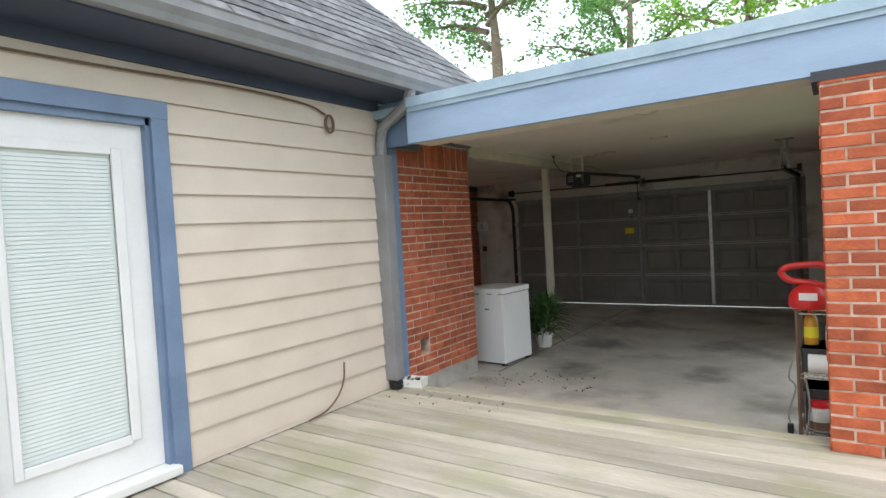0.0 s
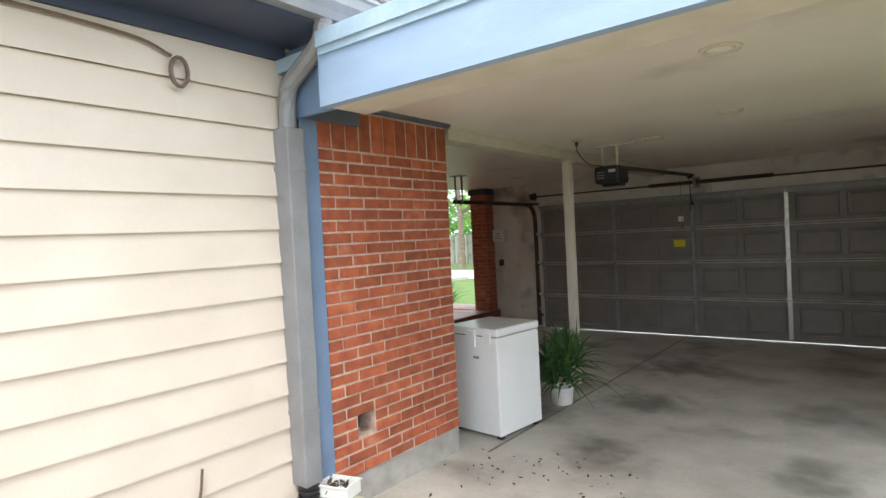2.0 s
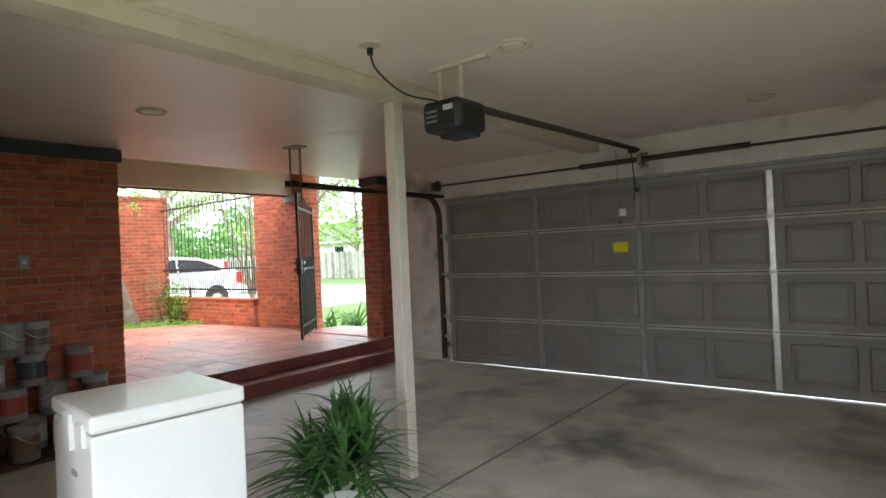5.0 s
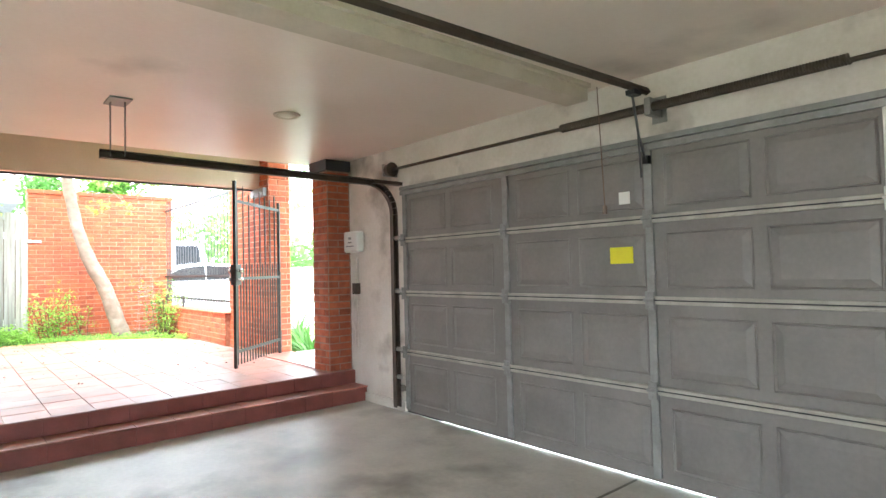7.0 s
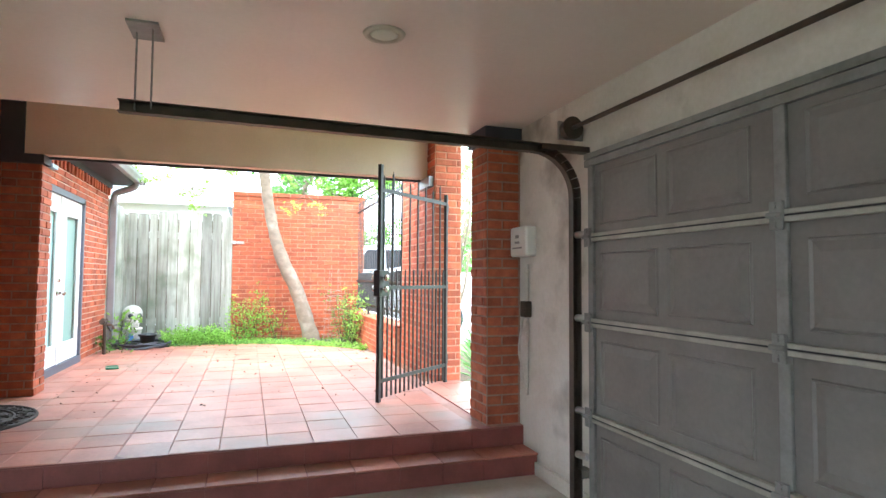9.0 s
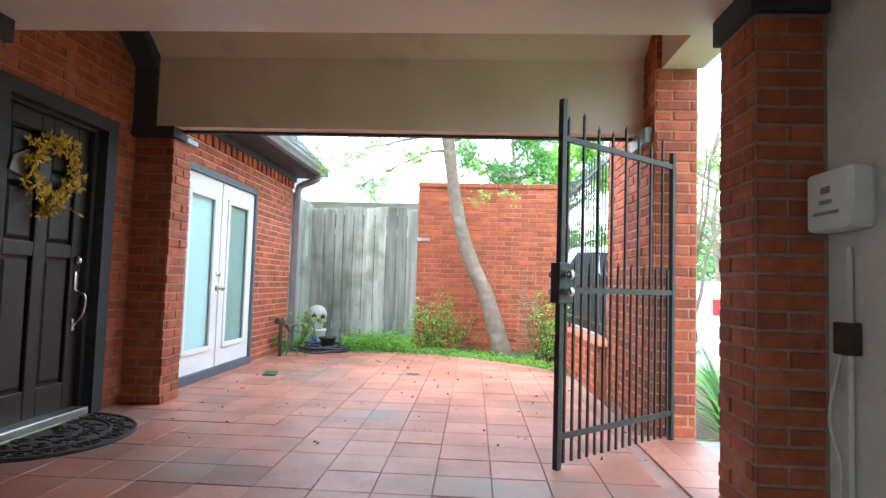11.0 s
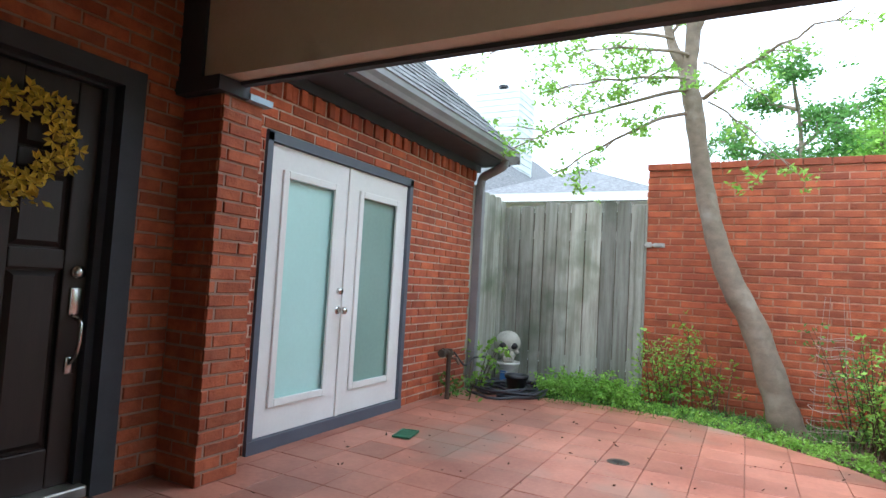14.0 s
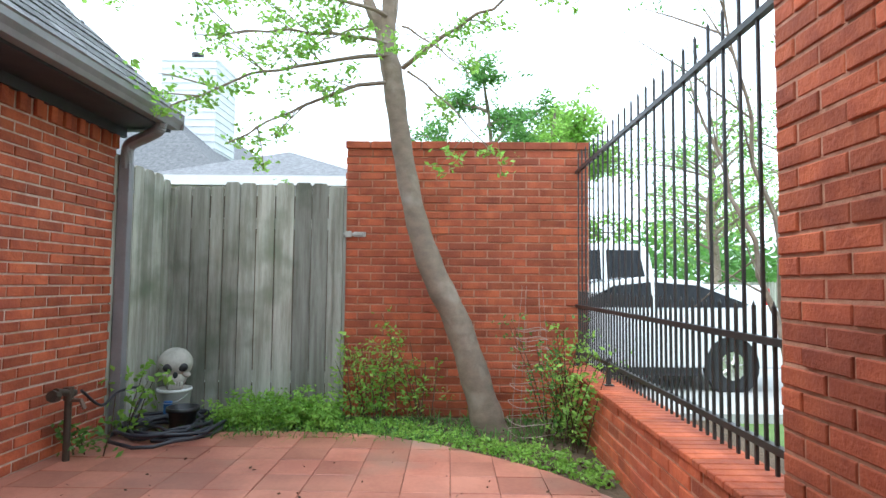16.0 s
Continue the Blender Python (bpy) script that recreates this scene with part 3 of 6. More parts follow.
tagged(bm_obj("ceiling_gable", boxes((-7.25, -7.15, 6.6, 11.3, 2.76, 4.3)), TANP), "tan painted drop at the ceiling edge", "ceiling", kind="structure")
bm = boxes((-8.947, -8.925, 6.79, 6.99, 2.574, 3.17))
prism(bm, [(-8.947, 3.17), (-8.925, 3.06), (-7.42, 4.15), (-7.5, 4.2)], 6.80, 6.99, "y")
tagged(bm_obj("trim_entry", bm, DARKTRIM), "charcoal trim where wall meets sloping ceiling", "trim", kind="structure")
tagged(bm_obj("header_trim", boxes((-9.105, -9.06, 7.0, 10.96, 2.556, 2.577)), DARKTRIM), "dark edge strip under the header", "trim", kind="structure")
wall("wall_entry_top", "y", 11.0, 11.3, -8.66, -7.09, 3.0, 4.3, TANP, "tan board above the gate opening")

# steps
st = thing("steps", "two maroon painted steps up to the patio", "steps", kind="structure")
part("riser", boxes((-6.78, -6.692, 7.265, 11.05, 0.0, P - 0.004)), RISER, st)
part("lower_step", boxes((-6.692, -6.46, 7.265, 11.05, 0.0, 0.145)), RISER, st)
for k in range(13):
    y0 = 7.27 + k * 0.305
    part("tread_tile", boxes((-6.690, -6.44, y0, min(y0 + 0.298, 11.05), 0.146, 0.158), bevel=0.003), TILE, st, "worn red tread tile")
riser_me = {}
for nm, h in (("low", 0.132), ("high", 0.126)):
    bm = boxes((-0.003, 0.007, -0.150, 0.150, 0.0, h), bevel=0.002)
    riser_me[nm] = bpy.data.meshes.new("riser_tile")
    bm.to_mesh(riser_me[nm])
    bm.free()
    riser_me[nm].materials.append(RISER)
for k in range(12):
    for nm, x, z in (("low", -6.460, 0.004), ("high", -6.692, 0.162)):
        ob = new("riser_tile", riser_me[nm])
        ob.parent = st
        ob.location = (x, 7.42 + k * 0.305, z)
tagged(bm_obj("baseboard", boxes((-6.5, -5.75, 11.03, 11.06, 0.0, 0.09)), PLASTER), "white baseboard at garage wall", "trim", kind="structure")

# patio: base, tiles cut to the curved edge
EDGE = [(-6.70, 6.8), (-6.70, 11.25), (-8.7, 11.25), (-8.72, 10.87), (-10.0, 10.87), (-11.2, 10.86), (-11.55, 10.77), (-12.0, 10.45), (-12.35, 10.07), (-12.62, 9.7), (-12.87, 9.25), (-12.96, 8.75), (-12.97, 8.2), (-12.9, 7.6), (-12.8, 6.92)]
bm = bmesh.new()
prism(bm, EDGE, 0.0, P - 0.012)
tagged(bm_obj("patio_base", bm, TILEJ), "reddish mortar bed of the tiled patio", "floor", kind="structure")
bm = bmesh.new()
prism(bm, [(-14.0, 6.4), (-12.4, 6.4), (-12.0, 8.0), (-11.6, 9.6), (-10.4, 11.0), (-14.0, 11.1)], -0.1, P - 0.03)
bmesh.ops.subdivide_edges(bm, edges=bm.edges[:], cuts=1)
tagged(bm_obj("planting_bed", bm, SOIL), "brown leaf-strewn soil bed along the patio", "soil", kind="structure")


# ---- roofs, gutters ----
def roof_plane(name, eave, along, into, length, depth, slope, hip0, hip1, label):
    """Rows of lapped shingle tabs rising from an eave; hip0 and hip1: how far each row's ends draw in per metre of run."""
    rnd = random.Random(name)
    e, u, v = Vector(eave), Vector(along), Vector(into)
    rise = Vector((v.x, v.y, slope)).normalized()
    nrm = u.cross(rise)
    if nrm.z < 0:
        nrm = -nrm
    roof = thing(name, label, "roof", kind="structure")
    bm = bmesh.new()
    run = depth / v.length
    quad = [e, e + u * length, e + u * (length - hip1 * depth) + v * depth + Vector((0, 0, slope * depth)), e + u * hip0 * depth + v * depth + Vector((0, 0, slope * depth))]
    low = [bm.verts.new(p) for p in quad]
    high = [bm.verts.new(p - nrm * 0.06) for p in quad]
    bm.faces.new(low), bm.faces.new(high[::-1])
    for k in range(4):
        bm.faces.new((low[k], high[k], high[(k + 1) % 4], low[(k + 1) % 4]))
    part("roof_deck", bm, SHINGLE, roof)
    bm = bmesh.new()
    pitch = 0.135
    rows = int(depth * math.hypot(1, slope) / pitch)
    for r in range(rows):
        s = r * pitch
        d = s / math.hypot(1, slope)
        a, b = hip0 * d - 0.02, length - hip1 * d + 0.02
        x = a - rnd.uniform(0, 0.3)
        while x < b:
            w = rnd.uniform(0.2, 0.34)
            p, q = max(x, a), min(x + w - 0.006, b)
            x += w
            if q - p < 0.02:
                continue
            t = rnd.uniform(0.010, 0.018)
            o = e + u * p + rise * (s - rnd.uniform(0, 0.012))
            g = [o + nrm * t, o + u * (q - p) + nrm * t, o + u * (q - p) + rise * 0.16 + nrm * 0.004, o + rise * 0.16 + nrm * 0.004]
            lo = [o, o + u * (q - p)]
            vs = [bm.verts.new(c) for c in g]
            ls = [bm.verts.new(c) for c in lo]
            bm.faces.new(vs)
            bm.faces.new((ls[0], ls[1], vs[1], vs[0]))
    tagged(part("shingles", bm, SHINGLE, roof, "lapped grey asphalt shingle tabs"), kind="stuff")
    return roof


roof_plane("roof_deck_side", (-2.98, -6.0, 3.10), (0, 1, 0), (-1, 0, 0), 11.3, 3.4, 1.05, 0, 1.0, "grey asphalt shingle hip roof over the deck side")
roof_plane("roof_patio_side", (-13.0, 7.36, 3.03), (1, 0, 0), (0, -1, 0), 3.66, 3.0, 1.05, 1.0, 0, "grey asphalt shingle hip roof over the patio side")


gd = thing("deck_gutter", "grey metal gutter along the deck eave", "gutter")
bm = bmesh.new()
G = [(0.0, 0.0), (0.075, 0.0), (0.09, 0.035), (0.115, 0.07), (0.115, 0.115), (0.125, 0.125), (0.0, 0.125)]
prism(bm, [(-3.06 + a, 2.945 + b * 1.2) for a, b in G], -6, 4.42, "y")
part("trough", bm, GUTTER, gd)
for y in (-3.2, -1.1, 1.0, 3.1):
    part("hanger_strap", boxes((-3.06, -2.93, y - 0.012, y + 0.012, 3.092, 3.098)), GUTTER, gd)
part("end_cap", boxes((-3.06, -2.945, 4.421, 4.426, 2.945, 3.09)), GUTTER, gd)
gp = thing("patio_gutter", "grey metal gutter along the patio eave", "gutter")
bm = bmesh.new()
prism(bm, [(7.27 + a, 2.90 + b) for a, b in G], -13.0, -9.32, "x")
part("trough", bm, GUTTER, gp)
part("end_cap", boxes((-13.006, -13.001, 7.27, 7.385, 2.90, 3.02)), GUTTER, gp)
sof = thing("soffit_deck", "slate blue soffit and frieze board", "soffit", kind="structure")
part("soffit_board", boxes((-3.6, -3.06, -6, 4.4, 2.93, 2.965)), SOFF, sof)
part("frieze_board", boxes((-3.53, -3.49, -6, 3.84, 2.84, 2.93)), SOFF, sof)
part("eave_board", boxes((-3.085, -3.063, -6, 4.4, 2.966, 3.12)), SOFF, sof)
tagged(bm_obj("soffit_patio", boxes((-12.9, -9.32, 6.85, 7.27, 2.88, 2.915), (-12.9, -9.32, 6.905, 6.94, 2.80, 2.88), (-13.0, -12.82, 5.5, 7.27, 2.88, 2.915)), DARKTRIM), "charcoal soffit over the patio wall", "soffit", kind="structure")


def downspout(name, top, wall_pt, bottom, label, w=0.075, d=0.055):
    ds = thing(name, label, "downspout")
    bm = bmesh.new()
    run = lambda f, z: (top[0] + f * (wall_pt[0] - top[0]), top[1] + f * (wall_pt[1] - top[1]), z)
    drop = top[2] - wall_pt[2]
    pts = smooth_path([top, run(0.03, top[2] - 0.12 * drop), run(0.12, top[2] - 0.3 * drop), run(0.5, top[2] - 0.46 * drop), run(0.9, top[2] - 0.62 * drop), run(1, top[2] - 0.85 * drop), run(1, wall_pt[2] - 0.1)], 5)
    tube(bm, pts, 0.052, 10)
    part("elbow", bm, GUTTER, ds)
    x, y = wall_pt[:2]
    bm = boxes((x - d, x + d, y - w / 1.6, y + w / 1.6, bottom, wall_pt[2] - 0.05), bevel=0.008)
    part("pipe", bm, GUTTER, ds)
    for z in (wall_pt[2] - 0.30, bottom + 0.42):
        part("strap", boxes((x - d - 0.004, x + d + 0.004, y - w / 1.6 - 0.004, y + w / 1.6 + 0.004, z, z + 0.03)), GUTTER, ds)
    return ds


dsp = downspout("deck_downspout", (-3.03, 3.76, 3.0), (-3.43, 3.785, 2.47), 0.30, "grey metal downspout at the house corner", w=0.10, d=0.068)
bm = bmesh.new()
for k in range(6):
    cyl(bm, (-3.42, 3.785, 0.21 + k * 0.016), (-3.42, 3.785, 0.225 + k * 0.016), 0.065 if k % 2 else 0.055)
part("drain_boot", bm, BLACK, dsp, "black corrugated drain boot")
downspout("patio_downspout", (-12.78, 7.30, 2.93), (-12.86, 6.97, 2.62), 0.28, "grey metal downspout beside the wooden fence", d=0.04)
tagged(bm_obj("corner_board", boxes((-3.52, -3.42, 3.86, 3.995, 0.19, 2.66)), BLUE), "slate blue corner board", "trim", kind="structure")

# ---- deck side door ----
dr = thing("door_deck", "white glazed door with closed blinds", "door", kind="structure")
part("casing", boxes((-3.53, -3.47, 1.60, 1.71, 0.21, 2.60), (-3.53, -3.47, 0.52, 0.63, 0.21, 2.60), (-3.53, -3.465, 0.52, 1.71, 2.50, 2.61), (-3.62, -3.50, 1.575, 1.62, 0.24, 2.5), (-3.62, -3.50, 0.62, 0.655, 0.24, 2.5), (-3.62, -3.50, 0.62, 1.62, 2.455, 2.5)), BLUE, dr, "slate blue casing")
lf = part("leaf", boxes((-3.60, -3.555, 1.42, 1.575, 0.29, 2.455), (-3.60, -3.555, 0.655, 0.77, 0.29, 2.455), (-3.60, -3.555, 0.77, 1.42, 0.29, 0.50), (-3.60, -3.555, 0.77, 1.42, 2.30, 2.455), (-3.60, -3.592, 0.77, 1.42, 0.50, 2.30)), WHITEP, dr)
part("bead", boxes((-3.56, -3.538, 1.375, 1.435, 0.50, 2.30), (-3.56, -3.538, 0.755, 0.80, 0.48, 2.32), (-3.56, -3.538, 0.80, 1.375, 0.48, 0.54), (-3.56, -3.538, 0.80, 1.375, 2.26, 2.32), bevel=0.006), WHITEP, lf)
bm = bmesh.new()
for k in range(72):
    z = 0.54 + k * 0.0240
    v = box(bm, -3.580, -3.568, 0.80, 1.375, z, z + 0.0215)
part("blind", bm, BLIND, lf, "closed pale blind slats")
part("threshold", boxes((-3.62, -3.42, 0.62, 1.62, 0.225, 0.285), bevel=0.01), PAPER, dr)

# ---- french doors ----
fd = thing("french_doors", "white french doors with frosted green shades", "door", kind="structure")
part("casing", boxes((-9.585, -9.535, 6.84, 6.925, 0.30, 2.435), (-11.42, -11.365, 6.84, 6.925, 0.30, 2.435), (-11.42, -9.535, 6.84, 6.925, 2.375, 2.445), (-11.42, -9.535, 6.84, 6.93, 0.29, 0.385)), SLATE, fd, "slate blue casing")
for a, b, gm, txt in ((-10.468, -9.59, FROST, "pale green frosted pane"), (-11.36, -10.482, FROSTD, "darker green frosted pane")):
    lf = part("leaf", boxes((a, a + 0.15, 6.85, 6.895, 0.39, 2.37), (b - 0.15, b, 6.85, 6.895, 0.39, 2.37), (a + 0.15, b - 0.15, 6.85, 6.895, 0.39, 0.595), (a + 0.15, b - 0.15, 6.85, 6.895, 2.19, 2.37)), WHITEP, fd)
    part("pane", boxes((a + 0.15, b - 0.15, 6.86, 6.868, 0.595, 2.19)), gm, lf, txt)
    part("bead", boxes((a + 0.13, a + 0.185, 6.89, 6.912, 0.575, 2.21), (b - 0.185, b - 0.13, 6.89, 6.912, 0.575, 2.21), (a + 0.185, b - 0.185, 6.89, 6.912, 0.575, 0.63), (a + 0.185, b - 0.185, 6.89, 6.912, 2.155, 2.21), bevel=0.006), WHITEP, lf)
part("astragal", boxes((-10.492, -10.458, 6.89, 6.91, 0.39, 2.37)), WHITEP, fd)
bm = bmesh.new()
cyl(bm, (-10.42, 6.89, 1.225), (-10.42, 6.95, 1.225), 0.018)
cyl(bm, (-10.42, 6.89, 1.225), (-10.42, 6.90, 1.225), 0.032)
ball(bm, (-10.42, 6.96, 1.225), 0.03)
cyl(bm, (-10.42, 6.89, 1.375), (-10.42, 6.925, 1.375), 0.026)
part("door_knob", bm, CHROME, fd, "satin nickel knob and deadbolt", smooth=True)

# ---- front door ----
fr = thing("front_door", "dark panelled wooden front door, closed", "door", kind="structure")
part("casing", boxes((-7.66, -7.57, 6.74, 6.82, 0.30, 2.54), (-8.72, -8.60, 6.74, 6.82, 0.30, 2.54), (-8.60, -7.66, 6.74, 6.82, 2.44, 2.54), (-8.62, -8.56, 6.62, 6.74, 0.30, 2.48), (-7.70, -7.64, 6.62, 6.74, 0.30, 2.48), (-8.56, -7.70, 6.62, 6.74, 2.42, 2.48)), DARKTRIM, fr, "charcoal casing")
lf = part("leaf", boxes((-8.56, -7.70, 6.64, 6.668, 0.36, 2.42)), DOORB, fr)
rails = [(0.36, 0.56), (1.45, 1.55), (1.93, 2.03), (2.30, 2.42)]
for a, b in ((-8.56, -8.44), (-8.185, -8.075), (-7.82, -7.70)):
    part("stile", boxes((a, b, 6.668, 6.70, 0.36, 2.42), bevel=0.008), DOORB, lf)
for z0, z1 in rails:
    for a, b in ((-8.44, -8.185), (-8.075, -7.82)):
        part("rail", boxes((a, b, 6.668, 6.699, z0, z1), bevel=0.008), DOORB, lf)
for a, b in ((-8.44, -8.185), (-8.075, -7.82)):
    for z0, z1 in ((0.56, 1.45), (1.55, 1.93), (2.03, 2.30)):
        bm = boxes((a + 0.012, b - 0.012, 6.66, 6.672, z0 + 0.012, z1 - 0.012))
        bmesh.ops.inset_individual(bm, faces=[f for f in bm.faces if f.normal.y > 0.9], thickness=0.035, depth=0.018)
        part("panel", bm, DOORB, lf)
bm = bmesh.new()
cyl(bm, (-8.505, 6.70, 1.44), (-8.505, 6.725, 1.44), 0.034)
ball(bm, (-8.505, 6.725, 1.44), 0.026, 1, 0.5, 1, 12)
box(bm, -8.533, -8.477, 6.70, 6.714, 1.22, 1.36, bevel=0.006)
tube(bm, smooth_path([(-8.505, 6.71, 1.21), (-8.505, 6.775, 1.18), (-8.505, 6.77, 1.05), (-8.505, 6.71, 0.97)]), 0.012)
box(bm, -8.528, -8.482, 6.70, 6.712, 0.92, 1.01, bevel=0.006)
part("door_handle", bm, CHROME, lf, "nickel handle set and deadbolt", smooth=True)
part("sill", boxes((-8.60, -7.66, 6.64, 6.80, 0.30, 0.36), bevel=0.01), STEEL, fr, "worn aluminium sill")
wr = thing("wreath", "wreath of yellow flowers hung on the front door", "wreath")
rnd = random.Random(3)
bm, bt = bmesh.new(), bmesh.new()
for k in range(74):
    a = 2 * math.pi * k / 74
    r = 0.205 + rnd.gauss(0, 0.04)
    c = Vector((-8.17 + r * math.cos(a), 6.735 + rnd.uniform(-0.02, 0.03), 2.05 + r * math.sin(a)))
    tube(bt, [(-8.17 + 0.20 * math.cos(a), 6.72, 2.05 + 0.20 * math.sin(a)), c], 0.005, 4)
    for m in range(5):
        b = 2 * math.pi * m / 5 + rnd.random()
        tip = c + Vector((0.05 * math.cos(b), rnd.uniform(-0.01, 0.03), 0.05 * math.sin(b)))
        s = Vector((-math.sin(b), 0.2, math.cos(b))) * 0.012
        mid = (c + tip) / 2 + Vector((0, 0.008, 0))
        bm.faces.new([bm.verts.new(p) for p in (c, mid + s, tip, mid - s)])
leaves(bm, (-8.13, 6.75, 1.77), 0.055, 90, 0.05, rnd)
tagged(part("flower_cluster", bm, FLOWER, wr), kind="stuff")
tube(bt, [(-8.17 + 0.20 * math.cos(k * 0.3), 6.715, 2.05 + 0.20 * math.sin(k * 0.3)) for k in range(22)], 0.022, 6)
part("twig_ring", bt, TWIG, wr, "dark twig ring")
bm = bmesh.new()
prism(bm, [(-7.99, 1.95), (-7.81, 1.99), (-7.84, 2.09), (-7.96, 2.15), (-8.03, 2.09)], 6.70, 6.715, "y")
part("fan_ornament", bm, CANS[3], wr)

# half-round door mat with scroll relief
mt = thing("door_mat", "half-round brown black rubber scroll mat", "door mat", at=(-8.0, 6.84, P))
mt.scale = (1.07, 1.36, 1.0)
bm = bmesh.new()
prism(bm, [(0.56 * math.cos(a * math.pi / 28), 0.44 * math.sin(a * math.pi / 28)) for a in range(29)], 0.0, 0.008)
part("base", bm, RUBBER, mt)
bm = bmesh.new()
for s in (1.0, 0.74):
    tube(bm, [(0.54 * s * math.cos(a * math.pi / 24), 0.012 + 0.42 * s * math.sin(a * math.pi / 24), 0.012) for a in range(25)], 0.010, 6)
for ring, n in ((0.86, 15), (0.56, 10), (0.3, 5)):
    for k in range(n):
        a = math.pi * (k + 0.5) / n
        cx, cy = 0.54 * ring * math.cos(a), 0.01 + 0.42 * ring * math.sin(a)
        sg = 1 if k % 2 else -1
        tube(bm, [(cx + (0.052 - 0.0042 * q) * math.cos(a + sg * q * 0.75), cy + (0.052 - 0.0042 * q) * math.sin(a + sg * q * 0.75), 0.012) for q in range(11)], 0.008, 5)
tagged(part("scroll_relief", bm, RUBBER, mt, "raised scroll pattern"), kind="stuff")

# ---- garage door ----
RIBM = mat("worn pale rib paint", (0.44, 0.41, 0.35), (0.30, 0.28, 0.235), rough=0.85, scale=6, fine=60, bump=0.05)
gdoor = thing("door_garage", "grey sectional garage door with steel stiles, closed", "garage door", kind="structure")
ZS = [0.02, 0.60, 1.17, 1.69, 2.18]
XS = [-5.70, -4.33, -3.08, -1.82, -0.52]
bm = boxes((-0.26, 0.26, 0.004, 0.012, -0.19, 0.19))
es = [e for e in bm.edges if all(v.co.y < 0.005 for v in e.verts)]
bmesh.ops.bevel(bm, geom=es, offset=0.006, segments=1, affect="EDGES")
bmesh.ops.inset_individual(bm, faces=[f for f in bm.faces if f.normal.y < -0.9], thickness=0.016, depth=-0.008)
bmesh.ops.inset_individual(bm, faces=[max((f for f in bm.faces if f.normal.y < -0.9), key=lambda f: f.calc_area())], thickness=0.06, depth=0.011)
panel_me = bpy.data.meshes.new("panel")
bm.to_mesh(panel_me)
bm.free()
panel_me.materials.append(GDOOR)
for k in range(4):
    z0, z1 = ZS[k], ZS[k + 1]
    sec = part("section", boxes((-5.70, -0.52, 11.02, 11.055, z0 + 0.003, z1 - 0.003)), GDOOR, gdoor)
    for i in range(4):
        for f in (0.28, 0.74):
            ob = new("panel", panel_me)
            ob.parent = sec
            ob.matrix_local = pose(XS[i] + f * 1.29, 11.008, (z0 + z1) / 2 - 0.01) @ Matrix.Diagonal((1, 1, (z1 - z0) / 0.56, 1))
    if k:
        part("joint_rib", boxes((-5.70, -0.52, 10.985, 11.02, z0 - 0.028, z0 - 0.006), (-5.70, -0.52, 10.985, 11.02, z0 + 0.002, z0 + 0.022), bevel=0.004), RIBM, sec, "pale worn joint edge")
        part("joint_seal", boxes((-5.70, -0.52, 10.99, 11.02, z0 - 0.0062, z0 + 0.0022)), BLACK, sec)
    for i in range(5):
        m = STEEL if i == 3 else GRIB
        x = min(max(XS[i], -5.67), -0.55)
        part("stile", boxes((x - 0.027, x + 0.027, 11.0, 11.02, z0 + 0.025, z1 - 0.03), bevel=0.004), m, sec, "galvanised stile")
        if k:
            bm = boxes((x - 0.03, x + 0.03, 10.972, 10.986, z0 - 0.06, z0 + 0.055), bevel=0.004)
            cyl(bm, (x - 0.035, 10.97, z0), (x + 0.035, 10.97, z0), 0.012, n=10)
            for dz in (-0.045, -0.03, 0.03, 0.045):
                cyl(bm, (x, 10.966, z0 + dz), (x, 10.975, z0 + dz), 0.006, n=8)
            part("hinge", bm, m, sec, "steel hinge")
part("top_strut", boxes((-5.72, -0.5, 10.99, 11.02, 2.13, 2.17), (-5.74, -0.48, 11.0, 11.06, 2.18, 2.215)), GRIB, gdoor)
part("weather_seal", boxes((-5.70, -5.2, 11.025, 11.05, 0.008, 0.022), (-5.2, -0.55, 11.025, 11.05, 0.016, 0.022)), BLACK, gdoor)
part("paper_notice", boxes((-3.37, -3.20, 11.0, 11.005, 1.405, 1.515)), YELLOW, gdoor, "yellow paper notice")
part("side_stop", boxes((-0.56, -0.34, 11.058, 11.10, 0.0, 2.24)), GDOOR, gdoor)
part("label_sheet", boxes((-3.29, -3.21, 11.0, 11.005, 1.80, 1.88)), PAPER, gdoor, "white label sheet")
